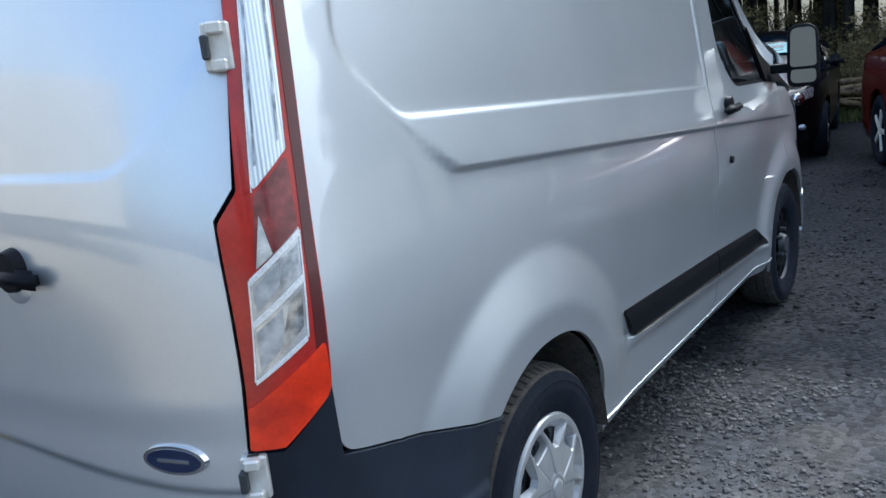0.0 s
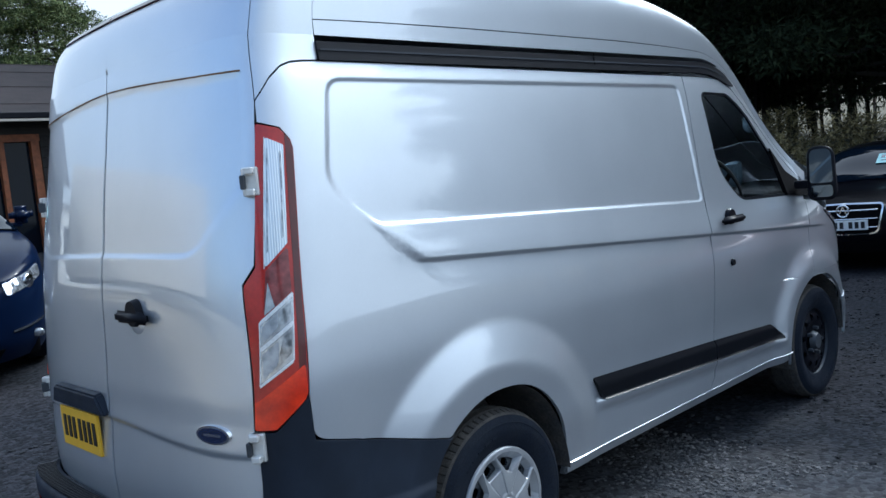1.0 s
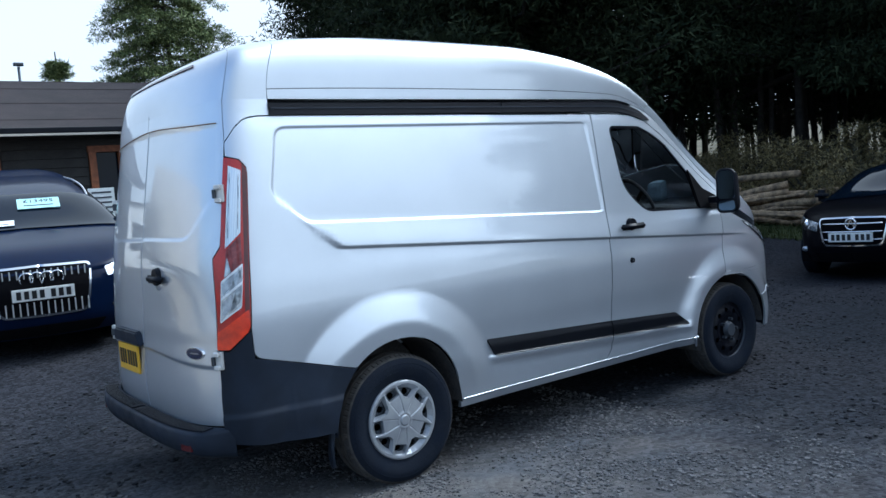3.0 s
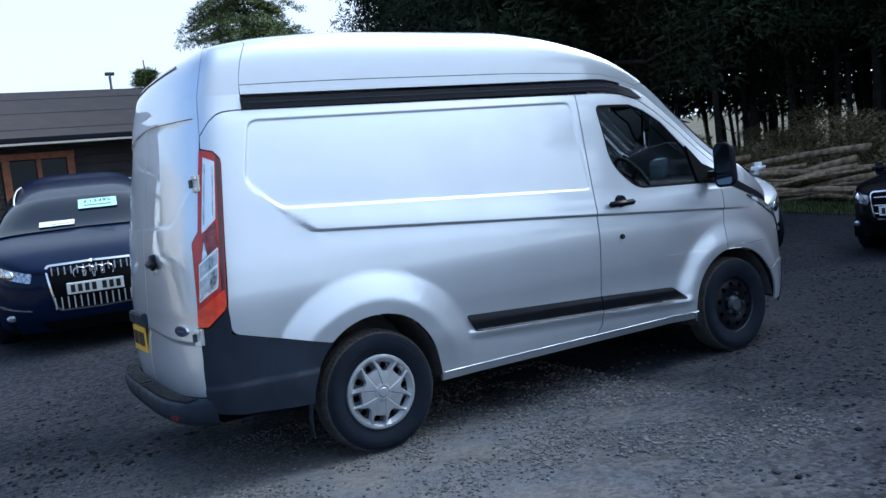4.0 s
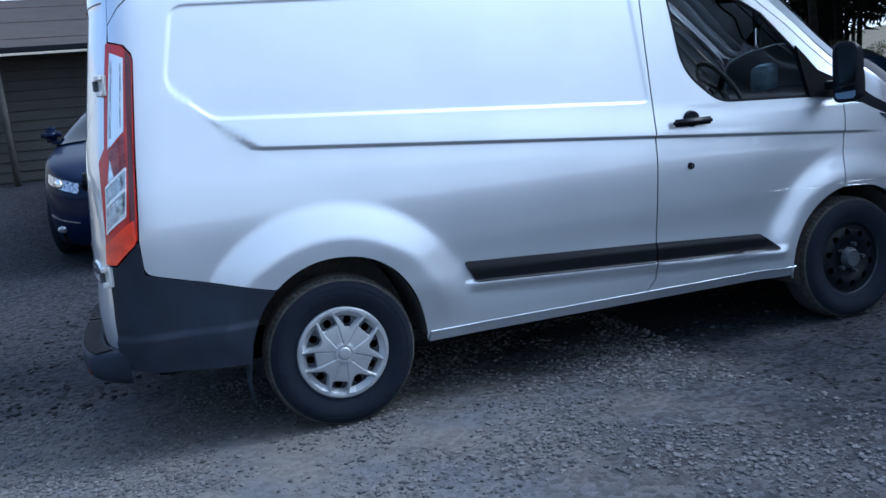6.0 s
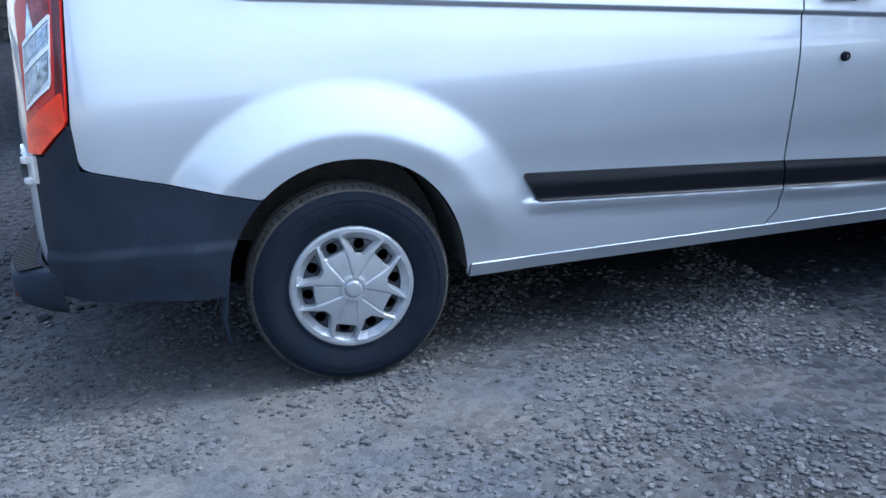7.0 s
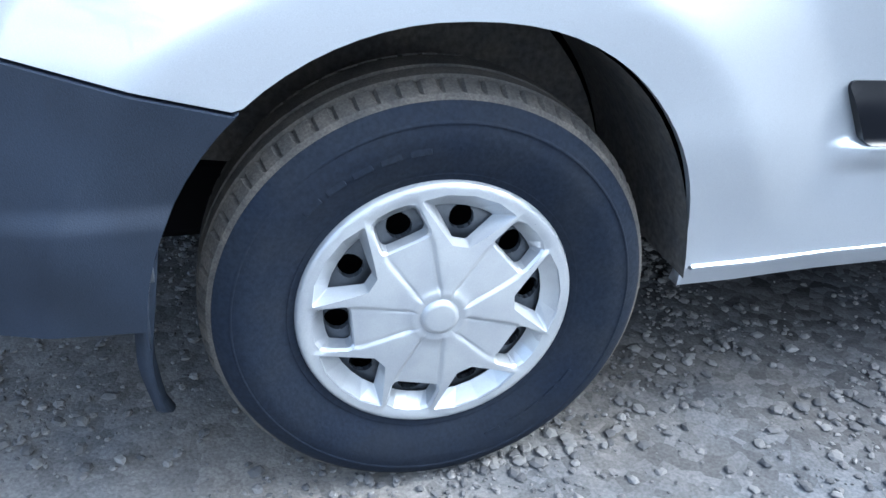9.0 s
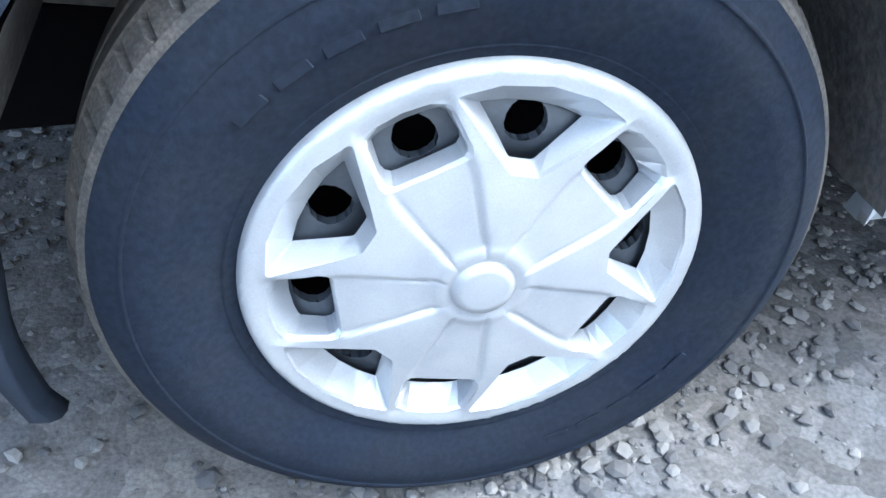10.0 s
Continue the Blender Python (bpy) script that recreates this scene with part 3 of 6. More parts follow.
def v_of(s, z):
    v = np.asarray(z, float)
    for _ in range(12):
        v = z + .0735 * np.clip(s, -.6, 3) * slope_part(v)
    return v


def z_of(s, v):
    return v - .0735 * np.clip(s, -.6, 3) * slope_part(v)


def sheared(poly):
    out = []
    for i, p in enumerate(poly):
        q = poly[(i + 1) % len(poly)]
        n = max(1, int(math.hypot(q[0] - p[0], q[1] - p[1]) / .06))
        for k in range(n):
            s, z = p[0] + (q[0] - p[0]) * k / n, p[1] + (q[1] - p[1]) * k / n
            out.append((s, float(v_of(s, z))))
    return out


body_surface = lambda s, v, out: skin(s, z_of(s, v), out)
S_LINES = lines(-1.9, 4.6, .022, ((-.62, -.40, .008), (1.60, 1.70, .008), (-1.0, -.64, .012)))
V_LINES = lines(.2, 2.1, .02, ((1.24, 1.30, .005), (1.36, 1.46, .006), (1.86, 1.925, .006), (.50, .60, .006)))
COARSE_S, COARSE_V = lines(-1.9, 4.6, .06), lines(.2, 2.1, .06)


def body_panel(name, polys, mat, parent, out=0.0, depth=.014, left=False, label="", rim=True, holes=(), fine=True):
    surface = lambda s, v, o: body_surface(s, v, o + (out(s, v) if callable(out) else out))
    g = sheet([sheared(p) for p in polys], S_LINES if fine else COARSE_S, V_LINES if fine else COARSE_V, surface, depth, rim, holes)
    return mesh_object(name, *(flipped(*g) if left else g), mat, parent, label)


def arc(cx, cz, r, a0, a1, n=24, sx=1.0):
    return [(cx + sx * r * math.cos(radians(a0 + (a1 - a0) * k / n)), cz + r * math.sin(radians(a0 + (a1 - a0) * k / n))) for k in range(n + 1)]


# ---- the van ----
van = thing("van", "silver high-roof panel van with black lower bumpers, parked on gravel", "van")

def rear_arch(r, a0, a1, n):
    """The rear wheel opening: a little wider than high, and squarer towards the front."""
    out = []
    for k in range(n + 1):
        a = radians(a0 + (a1 - a0) * k / n)
        c = math.cos(a)
        out.append((.918 * r * (c ** .84 if c > 0 else c), .335 + r * math.sin(a)))
    return out


ARCH_R = rear_arch(.444, 129, -6, 30)              # rear arch from the black cladding forward to the sill
ARCH_FRONT = arc(2.933, .335, .425, 188, -4, 30)
A_PILLAR = [(2.27, 1.895), (2.45, 1.80), (2.65, 1.665), (2.85, 1.49), (3.0, 1.345)]
SPLIT = [(1.70, 1.932), (1.700, 1.60), (1.705, 1.30), (1.695, 1.0), (1.668, .60), (1.655, .42), (1.60, .362)]
GAP = .0035

side_outline = ([(-.868, 1.838)] + [(-.80, 1.905), (-.74, 1.940), (-.69, 1.952), (-.62, 1.957), (-.54, 1.960), (1.70 - GAP, 1.945)]
                + [(s - GAP, z) for s, z in SPLIT] + [(.42, .362)] + ARCH_R[::-1][1:]
                + rounded([(-.27, .676), (-.789, .818), (-.745, 1.70)], [0, .055, 0])[0:7]
                + [(-.795, .955), (-.737, 1.69), (-.742, 1.718), (-.78, 1.756), (-.868, 1.776)])
door_outline = ([(s + GAP, z) for s, z in SPLIT[::-1]] + [(1.70 + GAP, 1.945), (1.95, 1.943), (2.12, 1.935)] + A_PILLAR
                + [(2.90, 1.22), (2.90, 1.15), (2.868, .95), (2.845, .76)] + arc(2.933, .335, .432, 102, 186, 16)[::1] + [(2.49, .358), (1.62, .362)])
WINDOW = rounded([(1.846, 1.868), (2.20, 1.862), (2.455, 1.755), (2.70, 1.525), (2.74, 1.255), (2.10, 1.278), (1.90, 1.45)], [.045, .12, .2, .05, .02, .22, .30])
window_convex = rounded([(1.846, 1.868), (1.90, 1.45), (2.10, 1.278), (2.74, 1.255), (2.70, 1.525), (2.455, 1.755), (2.20, 1.862)], [.045, .30, .22, .02, .05, .2, .12])
wing_outline = ([(2.905, 1.215), (3.05, 1.20), (3.35, 1.10), (3.62, 1.00), (3.75, .62), (3.62, .60), (3.40, .58)] + arc(2.933, .335, .425, 31, 100, 14)
                + [(2.851, .76), (2.874, .95), (2.906, 1.15)])
# the glass opening in sheared coordinates, for the hole
win_hole = [(s, float(v_of(s, z))) for s, z in window_convex]

rub = lambda x: .563 - .0545 * (x - .667)
RUB_REAR = rounded([(.618, .664), (.672, rub(.672)), (1.655, rub(1.655)), (1.662, rub(1.662) + .098)], [.012, .02, .004, .004])
RUB_DOOR = rounded([(1.669, rub(1.669) + .098), (1.662, rub(1.662)), (2.43, rub(2.43)), (2.31, rub(2.31) + .092)], [.004, .004, .012, .05])


def cap_lines(n=26):
    return [0, .008, .0143, .0166, .024] + [.036 + (1 - .036) * (k / n) ** 1.35 for k in range(n + 1)]


CAP_S, CAP_A = lines(-1.9, 4.6, .03, ((-1.0, -.5, .015),)), cap_lines()


def cap_panel(name, poly, mat, parent, left=False, both=False, label="", out=0.0, depth=.012):
    g = sheet([poly], CAP_S, CAP_A, lambda s, a, o: cap(s, a, o + out), depth)
    if both:
        g = joined(g, flipped(*g))
    elif left:
        g = flipped(*g)
    return mesh_object(name, *g, mat, parent, label)


for left in (False, True):
    fine = not left
    body_panel("side_panel", [side_outline], M_SILVER, van, left=left, fine=fine)
    door = body_panel("cab_door", [door_outline], M_SILVER, van, left=left, holes=[win_hole], fine=True)
    body_panel("front_wing", [wing_outline], M_SILVER, van, left=left, fine=True)
    chamfer = lambda s, v: .017 - .013 * step((z_of(s, v) - rub(s) - .064) / .036)
    body_panel("rub_strip", [RUB_REAR], M_STRIP, van, out=chamfer, depth=.02, left=left, fine=True)
    body_panel("door_rub_strip", [RUB_DOOR], M_STRIP, door, out=chamfer, depth=.02, left=left, fine=True)
    # window: black surround, then the pane set back from it
    inner = [(s + (2.28 - s) * .045, z + (1.56 - z) * .05) for s, z in window_convex]
    ring = body_panel("window_seal", [WINDOW], M_TRIM, door, out=-.006, depth=.02, left=left, holes=[[(s, float(v_of(s, z))) for s, z in inner]])
    pane = body_panel("window_pane", [[(s + (2.28 - s) * .02, z + (1.56 - z) * .02) for s, z in WINDOW]], M_GLASS, door, out=-.012, depth=.004, left=left, rim=True, fine=False)
    pane.visible_shadow = False
    # mirror sail at the front corner of the glass
    body_panel("mirror_sail", [[(2.685, 1.545), (2.69, 1.262), (2.95, 1.235), (3.06, 1.228), (2.93, 1.34), (2.80, 1.40), (2.735, 1.49)]], M_GAP, door, out=.010, depth=.03, left=left, fine=True)
    # gutter band along the roof's foot
    band = [(s, shoulder_z(s) - .081) for s in np.linspace(-.548, 2.22, 24)] + [(2.33, shoulder_z(2.33) - .050)] + [(s, shoulder_z(s) - .021) for s in np.linspace(2.22, -.548, 24)]
    body_panel("gutter_band", [[(float(s), float(z)) for s, z in band]], M_TRIM, van, out=.010, depth=.02, left=left, fine=False)
    groove = [(s, shoulder_z(s) - .050) for s in np.linspace(-.54, 2.20, 24)] + [(s, shoulder_z(s) - .044) for s in np.linspace(2.20, -.54, 24)]
    body_panel("gutter_groove", [[(float(s), float(z)) for s, z in groove]], M_PLASTIC, van, out=.013, depth=.004, left=left, fine=False)
    p = skin(.95, 2.0, .0105)
    part("band_joint", box((.004, .003, .066), (p[0], -p[1] if left else p[1], p[2]), 0), M_GAP, van)
    # roof corner post beside the rear door, in two sheets that meet at the shoulder
    post = [(-.868, 1.845), (-.80, 1.912), (-.74, 1.947), (-.69, 1.959), (-.62, 1.964), (-.548, 1.966), (-.548, 2.0449), (-.868, 2.0449)]
    g1 = sheet([sheared(post)], S_LINES, V_LINES, lambda s, v, o: body_surface(s, v, o), .012)
    g2 = sheet([[(-.868, .0), (-.548, .0), (-.515, .25), (-.475, .5), (-.475, 1.0), (-.868, .74)]], CAP_S, CAP_A, lambda s, a, o: cap(s, a, o), .012)
    g = joined(g1, g2)
    mesh_object("roof_corner", *(flipped(*g) if left else g), M_SILVER, van)
    # pillar beside the windscreen
    lower = [(2.13, 1.944)] + [(s + .004, z + .006) for s, z in A_PILLAR] + [(3.04, 1.33)]
    body_panel("door_pillar", [lower + [(float(s), float(shoulder_z(s)) - .003) for s in np.linspace(3.05, 2.13, 16)]], M_SILVER, van, left=left)
    # near-black strip added behind the gaps round the cab door, their shade put into its colour
    for seam in (SPLIT, [(2.90, 1.22), (2.903, 1.15), (2.871, .95), (2.848, .77)]):
        body_panel("door_rebate", [[(s - .010, z) for s, z in seam] + [(s + .010, z) for s, z in reversed(seam)]], M_GAP, van, out=-.010, depth=.004, left=left, fine=False)
    # sill below the doors
    ss = np.linspace(.424, 2.52, 40)
    prof = [(-.03, .366), (.006, .365), (.012, .361), (.011, .356), (-.002, .352), (-.016, .318), (-.020, .309), (-.026, .306), (-.050, .306)]
    vs, fs = [], []
    for s in ss:
        for o, z in prof:
            p = skin(s, .40, o - .012)
            vs.append((p[0], p[1], z))
    for i in range(len(ss) - 1):
        for k in range(len(prof) - 1):
            a = i * len(prof) + k
            fs.append((a, a + 1, a + 1 + len(prof), a + len(prof)))
    for i in (0, len(ss) - 1):
        fs.append(tuple(i * len(prof) + k for k in range(len(prof))))
    mesh_object("sill", *(flipped(vs, fs) if left else (vs, fs)), M_SILVER, van, smooth=False)
    # black bumper corner
    clad = ([(-.27, .671), (-.785, .812), (-.800, .95), (-.90, .857), (-.958, .860), (-.945, .70), (-.945, .50), (-.94, .42), (-.77, .392), (-.41, .375)]
            + arc(0, .335, .444, 179, 130, 10, .918))
    body_panel("bumper_corner", [clad], M_PLASTIC, van, out=lambda s, z: .007 + .010 * step((.565 - z) / .035) - .006 * step((.50 - z) / .12), depth=.03, left=left, fine=fine)
    # wheel housings
    for cx, w, sweep in ((0, .44, 161), (2.933, .421, 190)):
        vs, fs = [], []
        for k in range(33):
            a = radians(2 + sweep * k / 32)
            c = math.cos(a)
            for yy in (-.955, -.80, -.60):
                vs.append((cx + .918 * w * (c ** .84 if c > 0 and not cx else c), yy, .335 + w * math.sin(a)))
        for k in range(32):
            for j in range(2):
                a = k * 3 + j
                fs.append((a, a + 3, a + 4, a + 1))
        n = len(vs)
        vs += [(cx + .918 * w * math.cos(radians(2 + sweep * k / 32)), -.60, .335 + w * math.sin(radians(2 + sweep * k / 32))) for k in range(33)]
        fs.append(tuple(range(n, n + 33)))
        mesh_object("wheel_housing", *(flipped(vs, fs) if left else (vs, fs)), M_LINER, van, "dark dusty wheel housing")

# roof in its three sheets, the rear doors' upper halves and the nose
cap_panel("roof", [(-.471, 1.0), (-.471, .5), (-.511, .25), (-.544, .0166), (2.30, .0166), (2.36, .20), (2.368, .6), (2.373, 1.0)], M_SILVER, van, both=True)
for left in (False, True):
    cap_panel("roof_flange", [(-.544, .0), (2.30, .0), (2.30, .0143), (-.544, .0143)], M_SILVER, van, left=left)
for left in (False, True):
    g = sheet([[(-.544, .013), (2.28, .013), (2.28, .018), (-.544, .018)]], CAP_S, CAP_A, lambda s, a, o: cap(s, a, o) * np.array([1, .9925, 1]), .004)
    mesh_object("roof_seam", *(flipped(*g) if left else g), M_GAP, van, "dark roof seam")
cap_panel("roof_tail", [(S_END + .001, .735), (-.868, .745), (-.475, 1.0), (S_END + .001, 1.0)], M_SILVER, van, both=True)
for left in (False, True):
    cap_panel("windscreen_pillar", [(2.302, .0), (3.12, .0), (3.12, .12), (2.62, .12), (2.385, .24), (2.362, .20), (2.302, .0166)], M_SILVER, van, left=left)
screen = cap_panel("windscreen", [(3.14, .09), (3.16, 1.0), (2.375, 1.0), (2.38, .25), (2.60, .115)], M_GLASS, van, both=True, out=-.004, depth=.005)
screen.visible_shadow = False
cap_panel("bonnet", [(3.17, .0), (3.9, .0), (4.55, .6), (4.55, 1.0), (3.18, 1.0)], M_SILVER, van, both=True)
for left in (False, True):
    body_panel("bumper_side", [arc(2.933, .335, .427, 30, -4, 10) + [(3.60, .335), (3.612, .592), (3.40, .572)]], M_SILVER, van, out=.006, left=left, fine=False)
    body_panel("front_bumper", [[(3.605, .56), (3.75, .60), (4.56, .60), (4.56, .24), (3.605, .26)]], M_PLASTIC, van, out=.012, left=left, fine=False)
    body_panel("nose", [[(3.76, .615), (4.56, .615), (4.56, .93), (3.64, .98)]], M_SILVER, van, left=left, fine=False)
    lamp = body_panel("headlight", [rounded([(3.18, 1.135), (3.36, 1.085), (3.72, .93), (3.80, .82), (3.70, .80), (3.58, .93)], .015)], M_LAMP, van, out=.008, depth=.02, left=left)
    body_panel("headlight_rim", [rounded([(3.16, 1.15), (3.36, 1.095), (3.73, .935), (3.82, .815), (3.69, .785), (3.56, .92)], .015)], M_TRIM, van, out=.003, depth=.02, left=left, fine=False)
body_panel("grille", [[(3.98, .60), (4.56, .60), (4.56, .80), (3.92, .80)]], M_TRIM, van, out=.01)

# rear doors
fold_z = lambda s: 1.934 + .040 * step((-.90 - s) / .95)
rear_relief_poly = ([(float(s), float(fold_z(s)) - .002) for s in np.linspace(S_END - .4, -.912, 12)]
                    + rounded([(-.912, 1.92), (-.922, 1.60), (-1.17, 1.388), (S_END - .4, 1.40)], [0, .14, .18, 0])[1:])


def rear_surface(s, z, out):
    p = skin(s, z, 0)
    sd = poly_sd(s, z, rear_relief_poly)
    o = out - .006 * step((sd + .004) / .016) - .010 * step((crown(s) - z) / .020) + .006 * step((z - .86) / .1) * (1 - step((z - 1.2) / .3))
    q = skin(s, z, 1.0)
    return p + (q - p) * np.asarray(o)[..., None]


crown = lambda s: .79 + .035 * step((-.95 - s) / .9)
door_edge = [(-.872, 1.838), (-.878, 1.776), (-.888, 1.60), (-.920, 1.352), (-.966, 1.298), (-.972, .87), (-.952, .70), (-.952, .50)]
REAR_S, REAR_Z = lines(-1.9, -.84, .016), lines(.45, 2.05, .016, ((1.36, 1.42, .007), (.76, .85, .007)))
for left in (False, True):
    c = S_END + .0022
    g1 = sheet([door_edge + [(-1.3, .488), (c, .485), (c, 1.965), (S_END + .0002, 1.985), (S_END + .0002, 2.0449), (-.872, 2.0449)]], REAR_S, REAR_Z, rear_surface, .02)
    g2 = sheet([[(S_END + .0002, 0), (-.872, 0), (-.872, .70), (-1.0, .715), (S_END + .0002, .725)]], CAP_S, CAP_A, lambda s, a, o: cap(s, a, o), .012)
    g = joined(g1, g2)
    rear_door = mesh_object("rear_door", *(flipped(*g) if left else g), M_SILVER, van)
    # fold line with rust under the door's upper extension
    fold = [(s, fold_z(s)) for s in np.linspace(-.915, c, 14)]
    g = sheet([[(float(s), float(z)) for s, z in fold] + [(float(s), float(z) + .0055) for s, z in reversed(fold)]], REAR_S, REAR_Z, lambda s, z, o: rear_surface(s, z, o + .0015), .004)
    mesh_object("fold_seam", *(flipped(*g) if left else g), M_SEAM, rear_door, "rust-brown fold line")
    # hinges: a pale cast plate with a dark knuckle
    for z, s in ((1.60, -.903), (.818, -.955)):
        p, q = Vector(skin(s, z, .0)), Vector(skin(s, z, 1.0))
        nrm = (q - p).normalized()
        turn = nrm.to_track_quat("Y", "Z").to_matrix().to_4x4()
        flip = Matrix.Diagonal((1, -1, 1, 1)) if left else Matrix()
        hinge_bm = bmesh.new()
        add_box(hinge_bm, (.050, .020, .086), p + nrm * .010, turn, .004)
        add_box(hinge_bm, (.030, .034, .022), p + nrm * .020 + Vector((0, 0, .032)), turn, .004)
        add_box(hinge_bm, (.030, .034, .022), p + nrm * .020 + Vector((0, 0, -.032)), turn, .004)
        if left:
            bmesh.ops.transform(hinge_bm, matrix=flip, verts=hinge_bm.verts)
            bmesh.ops.reverse_faces(hinge_bm, faces=hinge_bm.faces)
        hinge = part("hinge", hinge_bm, M_ALLOY, rear_door, "pale cast hinge")
        kn = bmesh.new()
        add_box(kn, (.014, .034, .042), p + nrm * .022 + turn.to_3x3() @ Vector((.019, 0, 0)), turn, .003)
        if left:
            bmesh.ops.transform(kn, matrix=flip, verts=kn.verts)
            bmesh.ops.reverse_faces(kn, faces=kn.faces)
        part("knuckle", kn, M_STEEL, hinge)
    if not left:
        door_right = rear_door
    else:
        door_left = rear_door

# pale rebate that shows in the gap between the rear doors
g = sheet([[(S_END + .030, .49), (S_END + .0005, .49), (S_END + .0005, 2.04), (S_END + .030, 2.04)]], REAR_S, REAR_Z, lambda s, z, o: rear_surface(s, z, o - .0012), .004)
mesh_object("door_rebate", *joined(g, flipped(*g)), M_SILVER, door_left)

# handle of the right-hand rear door
p = Vector(skin(S_END + .275, 1.195, 0))
hb = bmesh.new()
bmesh.ops.create_cube(hb, size=1, matrix=Matrix.Translation(p + Vector((-.026, -.012, 0))) @ Matrix.Diagonal((.024, .230, .042, 1)))
bmesh.ops.bevel(hb, geom=hb.edges[:], offset=.011, segments=3, affect="EDGES")
handle = part("door_handle", hb, M_TRIM, door_right, "black pull handle", True)
hb = bmesh.new()
bmesh.ops.create_cone(hb, segments=28, radius1=.050, radius2=.043, depth=.03, cap_ends=True, matrix=Matrix.Translation(p + Vector((-.012, -.012, .012))) @ Matrix.Rotation(radians(-90), 4, "Y"))
part("handle_cup", hb, M_TRIM, handle)
hb = bmesh.new()
bmesh.ops.create_uvsphere(hb, u_segments=24, v_segments=12, radius=1, matrix=Matrix.Translation(p + Vector((-.004, -.012, -.030))) @ Matrix.Diagonal((.010, .052, .036, 1)))
part("finger_dish", hb, M_SILVER, handle, "", True)

# oval badge, drawn as a plain shape
p, q = Vector(skin(-1.130, .846, 0)), Vector(skin(-1.130, .846, 1))
turn = Matrix.Translation(p) @ (q - p).normalized().to_track_quat("Z", "Y").to_matrix().to_4x4()
for name, sx, sz, h, mat in (("badge_rim", .078, .032, .010, M_CHROME), ("badge_field", .068, .0255, .0125, M_BADGE)):
    hb = bmesh.new()
    bmesh.ops.create_cone(hb, segments=48, radius1=1, radius2=.94, depth=1, cap_ends=True, matrix=turn @ Matrix.Diagonal((sx, sz, h, 1)))
    badge = part(name, hb, mat, door_right if name == "badge_rim" else badge, "chrome-rimmed dark blue oval" if name == "badge_rim" else "")
hb = bmesh.new()
add_box(hb, (.074, .007, .001), turn @ Vector((0, 0, .0068)), turn.to_3x3().to_4x4())
part("badge_stroke", hb, M_CHROME, badge)

# rear number plate with plain bars, under a dark trim on the left-hand door
yc = .265
rx = lambda y, z: float(rear_x(z)) - .0
plate = part("number_plate", box((.012, .36, .155), (rear_x(.74) - .002, yc, .735), .003), M_YELLOW, door_left, "yellow rear number plate with dark bars")
for k in range(7):
    part("plate_bar", box((.004, .026, .085), (rear_x(.74) - .009, yc - .145 + k * .045 + (.012 if k > 3 else 0), .738), 0), M_INK, plate)
hb = bmesh.new()
bmesh.ops.create_cone(hb, segments=4, radius1=.5 * 2 ** .5, radius2=.40 * 2 ** .5, depth=1, cap_ends=True, matrix=Matrix.Translation((rear_x(.86) - .008, yc - .015, .862)) @ Matrix.Rotation(radians(-9), 4, "Y") @ Matrix.Diagonal((.05, .50, .075, 1)) @ Matrix.Rotation(radians(45), 4, "Z"))
bmesh.ops.bevel(hb, geom=hb.edges[:], offset=.008, segments=2, affect="EDGES")
part("plate_trim", hb, M_PLASTIC, door_left, "black plate-lamp trim")

# high brake lamp over the doors
bl = [(float(s), float(a)) for s, a in [(-1.20, .455), (S_END + .001, .475), (S_END + .001, .555), (-1.20, .53)]]
g = sheet([bl], CAP_S, lines(0, 1, .02), lambda s, a, o: cap(s, a, o) + np.array([-.006, 0, .004]) * (1 if o == 0 else 0), .01)
mesh_object("brake_lamp", *joined(g, flipped(*g)), M_BRAKE, van, "dark red high brake lamp")

# tail lamps
LAMP = [(-.874, 1.770), (-.79, 1.752), (-.748, 1.712), (-.742, 1.690), (-.802, .965), (-.812, .945), (-.898, .866), (-.962, .868), (-.958, 1.292), (-.912, 1.346)]
LAMP_R = rounded(LAMP, [.008, .02, .02, .01, .01, .01, .015, .01, .03, .02])
CLEAR_UP = [(-.846, 1.728), (-.782, 1.702), (-.806, 1.41), (-.884, 1.342)]
LOW = [(-.812, 1.262), (-.918, 1.186), (-.938, 1.000), (-.836, 1.066)]
DARK = [(-.806, 1.40), (-.882, 1.335), (-.905, 1.20), (-.812, 1.268)]
FOOT = [(-.803, 1.050), (-.948, .955), (-.960, .950), (-.961, .870), (-.898, .868), (-.813, .944), (-.804, .962)]
LS, LZ = lines(-1.0, -.7, .008), lines(.8, 1.8, .012)
